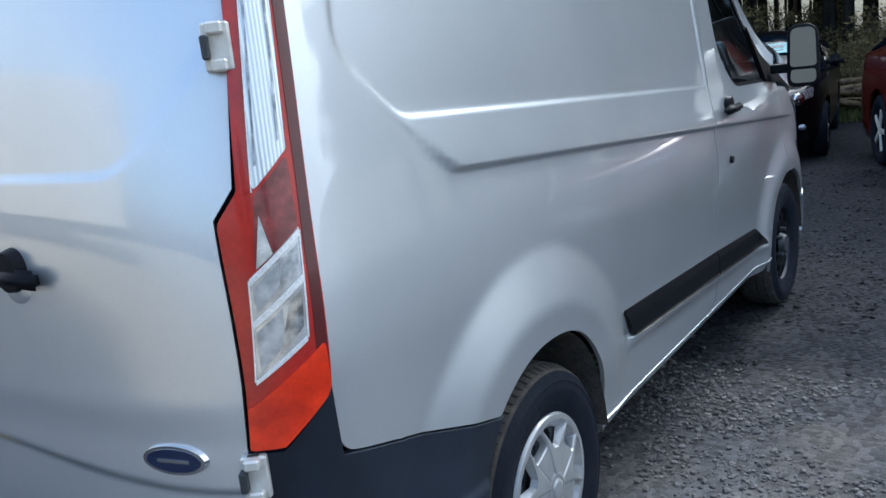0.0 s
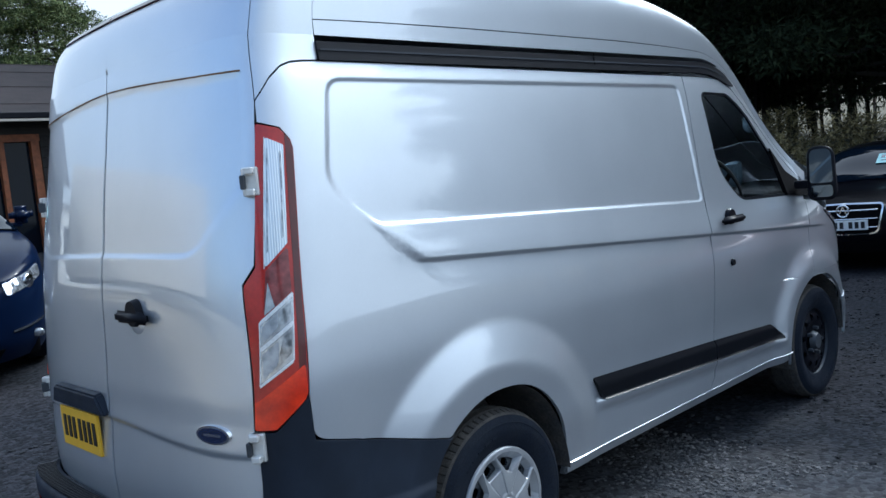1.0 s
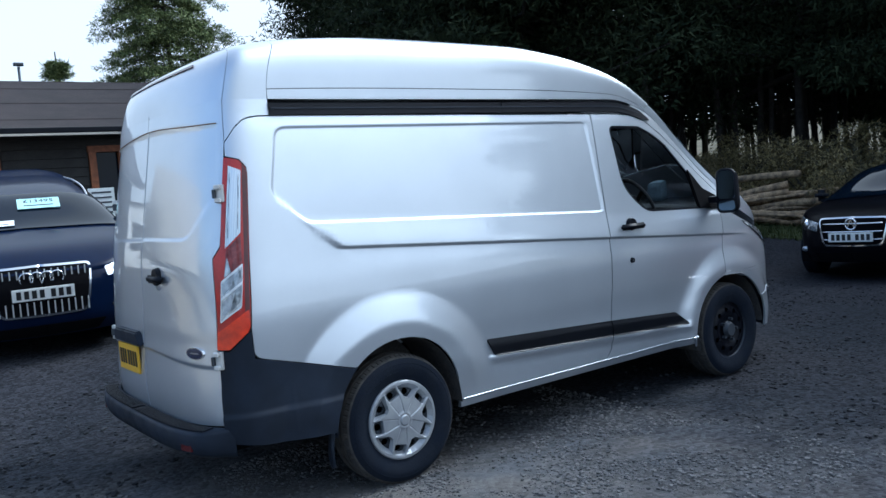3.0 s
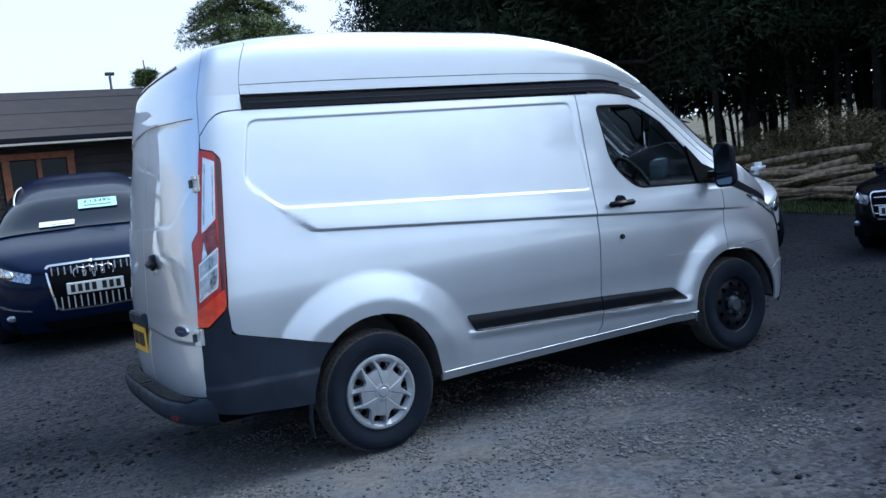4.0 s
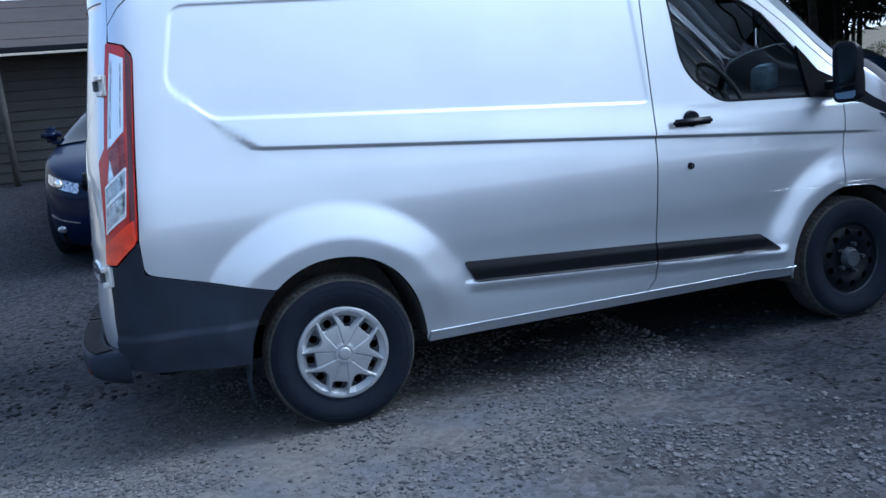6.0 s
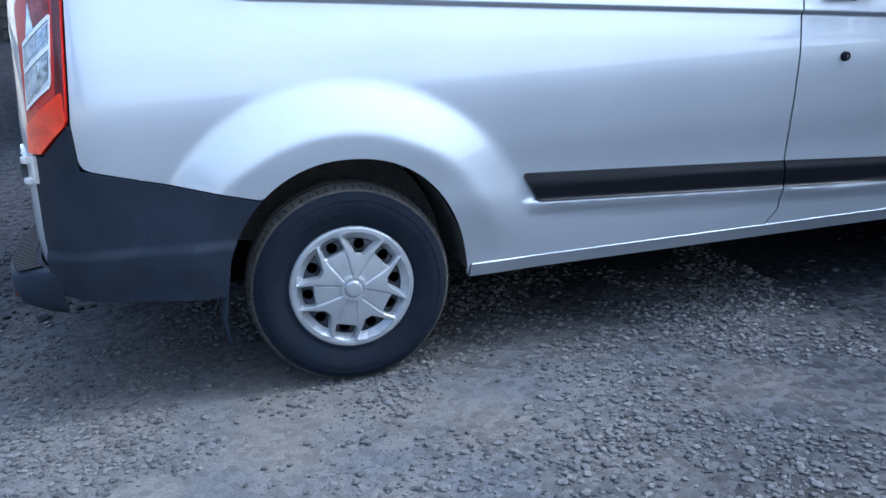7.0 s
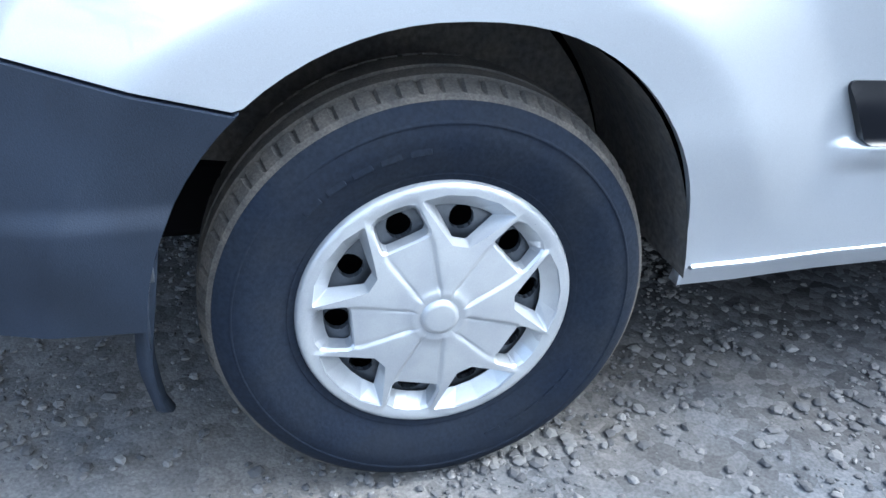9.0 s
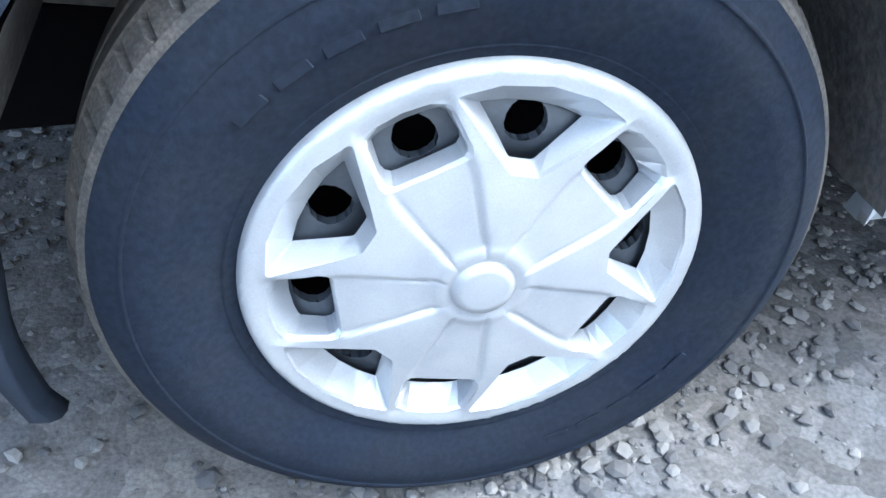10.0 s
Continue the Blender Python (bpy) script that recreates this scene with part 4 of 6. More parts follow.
for left in (False, True):
    def lamp_piece(name, poly, mat, parent, out, depth=.006, label="", r=.006):
        g = sheet([rounded(poly, r, 3) if r else poly], LS, LZ, lambda s, z, o: skin(s, z, o + out), depth)
        return mesh_object(name, *(flipped(*g) if left else g), mat, parent, label)
    grown = [(-.888, 1.778), (-.788, 1.758), (-.742, 1.715), (-.737, 1.69), (-.797, .960), (-.812, .938), (-.896, .858), (-.972, .860), (-.971, 1.295), (-.920, 1.354)]
    tail = lamp_piece("tail_lamp", grown, M_GAP, van, -.004, .03, "tall red, clear and orange tail lamp", .01)
    lens = lamp_piece("lens", LAMP_R, M_RED, tail, .012, .03, "red lens", 0)
    lamp_piece("side_lens", [(-.772, 1.735), (-.748, 1.708), (-.744, 1.69), (-.803, .99), (-.826, 1.00), (-.795, 1.35)], M_DARKRED, tail, .0135, .004, "dark red lens edge", 0)
    lamp_piece("clear_lens", CLEAR_UP, M_CLEAR, tail, .0150, .006, "tall clear ribbed lens")
    lamp_piece("dark_lens", DARK, M_MAROON, tail, .0142, .005)
    lamp_piece("orange_lens", FOOT, M_AMBER, tail, .0150, .006, "orange-red lower lens")
    lamp_piece("reversing_lens", LOW, M_CLEAR_LOW, tail, .0150, .006, "clear fluted lens")

    # moulded line inside the tall lens, prism in the dark lens, reflector facets in the low one
    for k, (f0, f1) in enumerate(((.10, .16), (.78, .84))):
        a, b, c, d = CLEAR_UP
        mixed_ = lambda p, q, t: (p[0] + (q[0] - p[0]) * t, p[1] + (q[1] - p[1]) * t)
        lamp_piece("lens_rib", [mixed_(mixed_(a, b, f0), mixed_(d, c, f0), .08), mixed_(mixed_(a, b, f1), mixed_(d, c, f1), .08), mixed_(mixed_(a, b, f1), mixed_(d, c, f1), .90), mixed_(mixed_(a, b, f0), mixed_(d, c, f0), .90)], M_LAMP, tail, .0175, .003, "", 0)
    lamp_piece("prism", [(-.880, 1.300), (-.902, 1.205), (-.868, 1.228)], M_CLEAR_LOW, tail, .0165, .004, "pale prism", 0)
    for lo, hi in ((.07, .40), (.50, .97)):
        for side_lo, side_hi, tip, mat_ in ((.0, .36, .62, M_LAMP), (.40, 1.0, .98, M_FACET)):
            mixed_ = lambda p, q, t: (p[0] + (q[0] - p[0]) * t, p[1] + (q[1] - p[1]) * t)
            at_ = lambda u, v: mixed_(mixed_(LOW[0], LOW[1], u), mixed_(LOW[3], LOW[2], u), v)
            lamp_piece("facet", [at_(side_lo + .04, lo + .03), at_(side_hi - .05, lo + .03), at_(tip - .08, hi - .04), at_(side_lo + .06, hi - .10)], mat_, tail, .0165, .004, "", 0)

    def lerp(a, b, t):
        return (a[0] + (b[0] - a[0]) * t, a[1] + (b[1] - a[1]) * t)
    for a, b, w_ in ((LOW[1], LOW[2], -.003), (LOW[0], LOW[3], .003), (CLEAR_UP[0], CLEAR_UP[3], -.002)):
        lamp_piece("lens_edge", [a, b, (b[0] + w_, b[1]), (a[0] + w_, a[1])], M_LENSBAR, tail, .0172, .005, "", 0)
    for t0, t1 in ((-.02, .05), (.40, .475), (.98, 1.03)):
        a, b, c, d = lerp(LOW[0], LOW[3], t0), lerp(LOW[1], LOW[2], t0), lerp(LOW[1], LOW[2], t1), lerp(LOW[0], LOW[3], t1)
        lamp_piece("lens_bar", [a, b, c, d], M_LENSBAR, tail, .0185, .006, "", 0)

# rear bumper with a ribbed step
ss = np.linspace(-.90, S_END, 44)
prof = [(-.02, .492), (.0, .494), (.5, .492), (.92, .488), (1.0, .472), (1.0, .425), (.85, .380), (.4, .355), (-.02, .355)]
vs, fs = [], []
for s in ss:
    reach = .012 + .085 * float(step((-.90 - s) / .16))
    for o, z in prof:
        p = skin(s, .48, o * reach)
        vs.append((p[0], p[1], z))
m = len(prof)
for i in range(len(ss) - 1):
    for k in range(m - 1):
        a = i * m + k
        fs.append((a, a + m, a + m + 1, a + 1))
bumper = mesh_object("rear_bumper", *joined((vs, [tuple(reversed(f)) for f in fs]), ([(x, -y, z) for x, y, z in vs], fs)), M_PLASTIC, van, "black step bumper")
rib_mesh = bpy.data.meshes.new("step_rib")
bm = bmesh.new()
add_box(bm, (.010, 1, .006))
bm.to_mesh(rib_mesh)
bm.free()
rib_mesh.materials.append(M_TRIM)
for side in (1, -1):
    for s in np.arange(-1.02, S_END, -.02):
        a, b = Vector(skin(float(s), .48, .012)), Vector(skin(float(s), .48, .085))
        mid, d = (a + b) / 2, b - a
        ob = new("step_rib", rib_mesh)
        ob.parent = bumper
        ob.matrix_basis = Matrix.Translation((mid.x, mid.y * side, .496)) @ Matrix.Rotation(math.atan2(-d.x, d.y * side), 4, "Z") @ Matrix.Diagonal((1, d.length, 1, 1))
for side in (1, -1):
    p, q = Vector(skin(-1.12, .41, .098)), Vector(skin(-1.12, .41, 1))
    turn = (q - p).normalized().to_track_quat("Y", "Z").to_matrix().to_4x4()
    bm = box((.085, .012, .035), p, .004, turn)
    if side < 0:
        bmesh.ops.transform(bm, matrix=Matrix.Diagonal((1, -1, 1, 1)), verts=bm.verts)
        bmesh.ops.reverse_faces(bm, faces=bm.faces)
    part("reflector", bm, M_DARKRED, bumper, "small red reflector")

# cab door handle and lock
for left in (False, True):
    k = 1 if left else -1
    p = skin(1.905, 1.203, 0)
    hb = bmesh.new()
    bmesh.ops.create_cube(hb, size=1, matrix=Matrix.Translation((p[0], k * (abs(p[1]) + .030), p[2] - .006)) @ Matrix.Diagonal((.235, .024, .038, 1)))
    bmesh.ops.bevel(hb, geom=hb.edges[:], offset=.011, segments=3, affect="EDGES")
    h = part("door_handle", hb, M_TRIM, van, "black pull handle", True)
    hb = bmesh.new()
    bmesh.ops.create_cone(hb, segments=28, radius1=.044, radius2=.038, depth=.022, cap_ends=True, matrix=Matrix.Translation((p[0] + .01, k * (abs(p[1]) + .008), p[2] + .008)) @ Matrix.Rotation(radians(90 * -k), 4, "X"))
    part("handle_cup", hb, M_TRIM, h)
    hb = bmesh.new()
    bmesh.ops.create_uvsphere(hb, u_segments=24, v_segments=12, radius=1, matrix=Matrix.Translation((p[0] + .01, k * (abs(p[1]) + .001), p[2] - .02)) @ Matrix.Diagonal((.05, .006, .034, 1)))
    part("finger_dish", hb, M_SILVER, h, "", True)
    p = skin(1.888, .975, 0)
    hb = bmesh.new()
    bmesh.ops.create_cone(hb, segments=24, radius1=.019, radius2=.016, depth=.014, cap_ends=True, matrix=Matrix.Translation((p[0], k * (abs(p[1]) + .005), p[2])) @ Matrix.Rotation(radians(90 * -k), 4, "X"))
    lock = part("door_lock", hb, M_TRIM, van, "black round lock")
    hb = bmesh.new()
    add_box(hb, (.004, .003, .014), (p[0], k * (abs(p[1]) + .0135), p[2]))
    part("keyhole", hb, M_CHROME, lock)
    # door mirror
    at = Vector((2.80, k * 1.085, 1.370))
    set_at = Matrix.Translation(at) @ Matrix.Rotation(radians(8 * -k), 4, "Z")
    shell = lambda x, grow: [set_at @ Vector((x, yy * grow, zz * grow + (1 - grow) * -.02)) for yy, zz in rounded([(-.080, -.155), (.080, -.160), (.074, .162), (-.070, .152)], [.05, .05, .065, .065], 6)]
    rings = [shell(-.034, .96), shell(-.030, 1.0), shell(-.008, 1.0), shell(.022, .93), shell(.042, .76), shell(.050, .45)]
    n = len(rings[0])
    fs = [(i * n + j, i * n + (j + 1) % n, (i + 1) * n + (j + 1) % n, (i + 1) * n + j) for i in range(len(rings) - 1) for j in range(n)]
    mir = mesh_object("door_mirror", [tuple(v) for r_ in rings for v in r_], fs + [tuple(reversed(range(n))), tuple((len(rings) - 1) * n + j for j in range(n))], M_TRIM, van, "tall rounded black door mirror")
    for z0, z1 in ((-.056, .140), (-.138, -.070)):
        face_ = [set_at @ Vector((-.0345, yy, zz)) for yy, zz in rounded([(-.063, z0), (.063, z0), (.059, z1), (-.057, z1)], [.022, .022, .04, .04] if z1 > 0 else [.04, .04, .015, .015], 5)]
        n = len(face_)
        back = [v + Vector((.006, 0, 0)) for v in face_]
        mesh_object("mirror_glass", [tuple(v) for v in face_ + back], [tuple(reversed(range(n)))] + [(j, (j + 1) % n, n + (j + 1) % n, n + j) for j in range(n)], M_MIRROR, mir, "mirror glass", False)
    hb = box((.07, .14, .05), (2.82, k * .99, 1.31), .012)
    part("mirror_arm", hb, M_TRIM, mir)

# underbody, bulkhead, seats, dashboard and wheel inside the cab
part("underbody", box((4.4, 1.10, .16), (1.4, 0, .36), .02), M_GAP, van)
part("bulkhead", box((.03, 1.70, 1.55), (1.66, 0, 1.13), .01), M_SEAT, van, "dark bulkhead behind the seats")
for y, w in ((-.50, .50), (.28, .86)):
    part("seat_base", box((.52, w, .22), (2.06, y, .82), .05), M_SEAT, van)
    part("seat_back", box((.14, w, .66), (1.82, y, 1.24), .05, Matrix.Rotation(radians(-12), 4, "Y")), M_SEAT, van)
    part("headrest", box((.09, .26, .19), (1.76, y, 1.66), .035, Matrix.Rotation(radians(-12), 4, "Y")), M_SEAT, van)
part("dashboard", box((.50, 1.62, .36), (2.86, 0, 1.08), .06), M_SEAT, van, "black dashboard")
part("roof_lining", box((.74, 1.5, .02), (2.02, 0, 1.935), .008), M_GAP, van, "dark roof lining")
for y in (-.855, .855):
    part("door_trim", box((.98, .03, .74), (2.28, y, .86), .012), M_SEAT, van, "dark inner door trim")
part("cab_floor", box((1.5, 1.6, .06), (2.35, 0, .55), .01), M_GAP, van)
vs, fs = tube([Vector((2.36, -.46, 1.33)) + Matrix.Rotation(radians(-35), 3, "Y") @ Vector((0, .185 * math.cos(a), .185 * math.sin(a))) for a in np.linspace(0, 2 * math.pi, 33)[:-1]], .015, 8, closed=True)
wheel_ob = mesh_object("steering_wheel", vs, fs, M_SEAT, van)
bm = bmesh.new()
for a in (0, 120, 240):
    add_box(bm, (.02, .035, .17), (Vector((2.36, -.46, 1.33)) + Matrix.Rotation(radians(-35), 3, "Y") @ Vector((0, .09 * math.sin(radians(a)), -.09 * math.cos(radians(a))))), Matrix.Rotation(radians(-35), 4, "Y") @ Matrix.Rotation(radians(a), 4, "X"))
part("wheel_spokes", bm, M_SEAT, wheel_ob)
part("wrapped_bundle", box((.12, .16, .17), (2.92, .02, 1.33), .045, Matrix.Rotation(radians(20), 4, "Z")), M_CLOTH, van, "pale blue cover on the dashboard")


# ---- wheels ----
def wheel(parent, m, cap_on, tyre_r=.345, width=.215):
    hub = new("wheel")
    hub.parent, hub.matrix_basis = parent, m
    w = width / 2
    # sidewall and tread, turned about y; the outside is -y
    side = [(-w + .022, .200), (-w + .014, .214), (-w + .006, .240), (-w - .003, .272), (-w - .002, .296), (-w + .006, .316), (-w + .014, .327)]
    vs, fs = lathe(side, 96)
    v2, f2 = lathe([(-y, r) for y, r in reversed(side)], 64)
    tyre = mesh_object("tyre", *joined((vs, fs), (v2, f2)), M_RUBBER, hub, "black rubber tyre")
    tread = [(-w + .0135, .3265), (-w + .020, .3335), (-w + .032, .3385), (-w + .050, tyre_r), (-w + .053, tyre_r - .007), (-w + .060, tyre_r - .007), (-w + .063, tyre_r + .001),
             (-.016, tyre_r + .002), (-.013, tyre_r - .006), (-.005, tyre_r - .006), (-.002, tyre_r + .002), (w - .063, tyre_r + .001), (w - .060, tyre_r - .007), (w - .053, tyre_r - .007),
             (w - .050, tyre_r), (w - .030, .337), (w - .0135, .3265)]
    dip = lambda i, k: .0055 if k % 6 == 0 and i in (2, 3, 13, 14) else 0
    vs, fs = lathe(tread, 432, dip=dip)
    mesh_object("tread", vs, fs, M_TREAD, tyre, "worn dusty tread", smooth=False)
    for r, o in ((.300, -.0020), (.246, .0058), (.222, .0115)):
        vs, fs = lathe([(-w + o + .004, r - .004), (-w + o - .0015, r), (-w + o + .004, r + .004)], 96)
        mesh_object("sidewall_ring", vs, fs, M_RUBBER, tyre)
    # raised marks round the sidewall, as plain bars
    for a0, n, dx, dz in ((97, 5, .034, .030), (40, 7, .012, .020), (205, 9, .012, .018), (292, 5, .030, .028)):
        for k in range(n):
            a = radians(a0 + k * dz * 300)
            turn = Matrix.Rotation(-a, 4, "Y") @ Matrix.Rotation(radians(2), 4, "Z")
            part("sidewall_mark", box((dx, .0018, dz), Matrix.Rotation(-a, 3, "Y") @ Vector((.274, -w - .0004, 0)), .0008, turn, 1), M_RUBBER, tyre)
    # steel wheel with round holes
    holes = []
    for k in range(10):
        a = radians(36 * k + 4)
        holes.append([(.148 * math.cos(a) + .019 * math.cos(b), .148 * math.sin(a) + .019 * math.sin(b)) for b in np.linspace(0, 2 * math.pi, 15)[:-1]])
    disc = [(.205 * math.cos(a), .205 * math.sin(a)) for a in np.linspace(0, 2 * math.pi, 65)[:-1]]
    dish = lambda x, z, o: np.stack([x, -w + .040 - .012 * np.cos(np.clip(np.hypot(x, z) / .2, 0, 1) * 9) * (np.hypot(x, z) < .19) - o, z], -1)
    vs, fs = sheet([disc], lines(-.21, .21, .012), lines(-.21, .21, .012), dish, .01, True, holes)
    rim_ob = mesh_object("steel_rim", vs, fs, M_STEEL if cap_on else M_TRIM, hub, "dark steel wheel")
    vs, fs = lathe([(-w + .020, .214), (-w + .026, .206), (-w + .060, .198), (w - .05, .190), (w - .02, .21)], 64)
    mesh_object("rim_barrel", vs, fs, M_STEEL, rim_ob)
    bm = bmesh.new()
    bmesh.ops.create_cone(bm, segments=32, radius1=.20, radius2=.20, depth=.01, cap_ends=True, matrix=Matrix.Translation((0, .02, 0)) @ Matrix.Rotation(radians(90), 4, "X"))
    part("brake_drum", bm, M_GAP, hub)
    if not cap_on:
        bm = bmesh.new()
        bmesh.ops.create_cone(bm, segments=32, radius1=.062, radius2=.045, depth=.03, cap_ends=True, matrix=Matrix.Translation((0, -w + .018, 0)) @ Matrix.Rotation(radians(90), 4, "X"))
        for k in range(5):
            a = radians(72 * k + 18)
            bmesh.ops.create_cone(bm, segments=6, radius1=.012, radius2=.011, depth=.03, cap_ends=True, matrix=Matrix.Translation((.08 * math.cos(a), -w + .024, .08 * math.sin(a))) @ Matrix.Rotation(radians(90), 4, "X"))
        part("hub_nuts", bm, M_STEEL, rim_ob)
        return hub
    # hubcap: ten openings, five framed by grooves, five with sloping fins
    polar = lambda r, a: (r * math.cos(radians(a)), r * math.sin(radians(a)))
    R = .214
    windows, fins = [], []
    fin_shape = lambda poly: rounded(poly, [.006, .02, .004, 0, 0, 0, .004, .02, .006], 3)
    for k in range(5):
        a = 40 + 72 * k
        windows.append([polar(.131, a - 12), polar(.133, a - 14.5), polar(.138, a - 16), polar(.145, a - 16), polar(.176, a - 12.5), polar(.183, a - 11), polar(.187, a - 7), polar(.188, a), polar(.187, a + 7), polar(.183, a + 11), polar(.176, a + 12.5), polar(.145, a + 16), polar(.138, a + 16), polar(.133, a + 14.5), polar(.131, a + 12), polar(.128, a)])
        b = a + 36
        fins.append(fin_shape([polar(.117, b - 6), polar(.138, b - 13.5), polar(.188, b - 23), polar(.1925, b - 12), polar(.1935, b), polar(.1925, b + 12), polar(.188, b + 23), polar(.138, b + 13.5), polar(.117, b + 6)]))
    rr = [0, .010, .020, .0265, .0285, .031, .036, .044, .05, .06, .07, .08, .09, .10, .11, .12, .13, .14, .15, .16, .17, .18, .186, .192, .197, .201, .205, .209, .212, .214]

    def face(x, z, o=0.0):
        x, z = np.asarray(x, float), np.asarray(z, float)
        r, a = np.hypot(x, z), np.degrees(np.arctan2(z, x))
        y = .016 * (1 - (r / .2) ** 2) + .0012 * np.exp(-((r - .2035) / .0075) ** 2) - .02 * step((r - .2075) / .008)
        da = (a - 40 + 36) % 72 - 36
        half = np.interp(r, [.03, .06, .136, .2], [26, 18, 14.5, 11])
        wedge = step((half + 1.2 - np.abs(da)) / 2.0) * step((r - .040) / .008) * (1 - step((r - .185) / .012))
        y = y - .0030 * wedge - .0028 * np.exp(-((np.abs(da) - half - .6) * np.maximum(r, .02) / 57.3 / .0022) ** 2) * step((r - .040) / .008) * (1 - step((r - .125) / .012))
        y = y + .004 * (1 - step((r - .027) / .002)) - .003 * np.exp(-((r - .030) / .0018) ** 2) + .002 * np.exp(-((r - .036) / .004) ** 2)
        return np.stack([x, -w + .006 - y - o, z], -1)

    cells, N = [], 240
    for i in range(len(rr) - 1):
        for k in range(N):
            a0, a1 = 360 * k / N, 360 * (k + 1) / N
            c = [polar(rr[i], a0), polar(rr[i + 1], a0), polar(rr[i + 1], a1), polar(rr[i], a1)]
            if i == 0:
                c = [c[0], c[1], c[2]]
            todo = [c]
            if rr[i + 1] > .11:
                for h in windows + fins:
                    hx, hz = h[len(h) // 2]
                    if math.hypot(hx - c[0][0], hz - c[0][1]) < .13:
                        todo = [p for q in todo for p in cut_convex(q, h)]
            cells += todo
    index, pts, faces = {}, [], []
    for c in cells:
        f = []
        for p in c:
            key = (round(p[0] * 2e4), round(p[1] * 2e4))
            if key not in index:
                index[key] = len(pts)
                pts.append(p)
            if not f or index[key] != f[-1]:
                f.append(index[key])
        if len(f) > 1 and f[0] == f[-1]:
            f.pop()
        if len(set(f)) == len(f) and len(f) > 2:
            faces.append(tuple(f))
    pa = np.array(pts)
    cap_ob = mesh_object("hubcap", face(pa[:, 0], pa[:, 1]), faces, M_CAP, hub, "silver ten-window hubcap")
    # walls of the openings: a bevelled lip, then framed ones go straight back and the others slope in as fins
    for h, back, framed in [(h, .030, True) for h in windows] + [(h, .026, False) for h in fins]:
        ha = np.array(h)
        c = ha.mean(0)
        ang = math.degrees(math.atan2(c[1], c[0]))
        if framed:
            lip, low = c + (ha - c) * .91, c + (ha - c) * .86
        else:
            low = np.array(fin_shape([polar(.122, ang - 5), polar(.138, ang - 9.5), polar(.178, ang - 16), polar(.184, ang - 8), polar(.185, ang), polar(.184, ang + 8), polar(.178, ang + 16), polar(.138, ang + 9.5), polar(.122, ang + 5)]))
            lip = ha + (low - ha) * .12
        far = np.hypot(low[:, 0], low[:, 1])
        low = low * (np.where(far > .16, .163 + (far - .16) * .22, far) / far)[:, None]
        rows_ = [face(ha[:, 0], ha[:, 1]), face(lip[:, 0], lip[:, 1], -.0035), face(low[:, 0], low[:, 1], -np.interp(np.hypot(low[:, 0], low[:, 1]), [.13, .16], [back * .75, .026]))]
        n = len(h)
        mesh_object("opening_wall", [v for r_ in rows_ for v in r_], [(j * n + i, j * n + (i + 1) % n, (j + 1) * n + (i + 1) % n, (j + 1) * n + i) for j in range(2) for i in range(n)], M_CAP, cap_ob, smooth=False)
    return hub


wheel(van, pose(0, -.858, .341), True)
wheel(van, pose(2.933, -.845, .341, 0, 17, 0), False)
wheel(van, pose(0, .858, .341, 0, 0, 180), True)
wheel(van, pose(2.933, .845, .341, 0, 0, 180), False)
for k in (-1, 1):
    # mud flap behind the rear wheel: a hanging curved sheet with a turned outer edge and a rounded foot
    edge_at = curve([.20, .28, .36, .50], [-.410, -.414, -.402, -.378])
    vs, fs = [], []
    ys = (-.948, -.940, -.926, -.912, -.900)
    for i in range(13):
        f = i / 12
        for layer in (0, 1):
            for j, yy in enumerate(ys):
                foot = .200 - .030 * min(1, j / 2.5)
                z = .49 + (foot - .49) * f
                thick = .040 * (1 - .75 * f) if j < 2 else .010
                x = float(edge_at(max(z, .2))) + (.02 * max(0, .2 - z) / .05) - layer * thick
                vs.append((x, (yy + .012 * f ** 3) * -k, z))
    m = len(ys)
    for i in range(12):
        a = i * 2 * m
        for j in range(m - 1):
            fs += [(a + j, a + j + 1, a + 2 * m + j + 1, a + 2 * m + j), (a + m + j + 1, a + m + j, a + 3 * m + j, a + 3 * m + j + 1)]
        fs += [(a + m, a, a + 2 * m, a + 3 * m), (a + m - 1, a + 2 * m - 1, a + 4 * m - 1, a + 3 * m - 1)]
    a = 12 * 2 * m
    for j in range(m - 1):
        fs.append((a + j, a + j + 1, a + m + j + 1, a + m + j))
        fs.append((j, m + j, m + j + 1, j + 1))
    flap = mesh_object("mud_flap", vs, fs, M_PLASTIC, van, "curved black mud flap")
    part("flap_bracket", box((.034, .012, .055), (-.408, -.950 * -k, .460), .003), M_STEEL, flap, "grey flap bracket")


# ---- ground ----
def ground_z(x, y):
    """Level round the van, rising gently towards the hut and the trees behind."""
    x, y = np.asarray(x, float), np.asarray(y, float)
    t = np.maximum(y - .9, 0)
    h = .145 * t * t / (t + 1.4)
    h = np.where(h > .9, .9 + .3 * np.tanh((h - .9) / .3), h)
    ruts = .010 * np.sin(x * .9 + .4 * np.sin(y * .7)) * np.sin(y * 1.3 + .5) * step((np.hypot(x - 1.4, np.maximum(np.abs(y) - .8, 0)) - 1.2) / 2)
    return h + ruts


def spread(c, n, first, grow):
    out, d = [0.0], first
    for _ in range(n):
        out.append(out[-1] + d)
        d *= grow
    return [c - v for v in reversed(out[1:])] + [c + v for v in out]


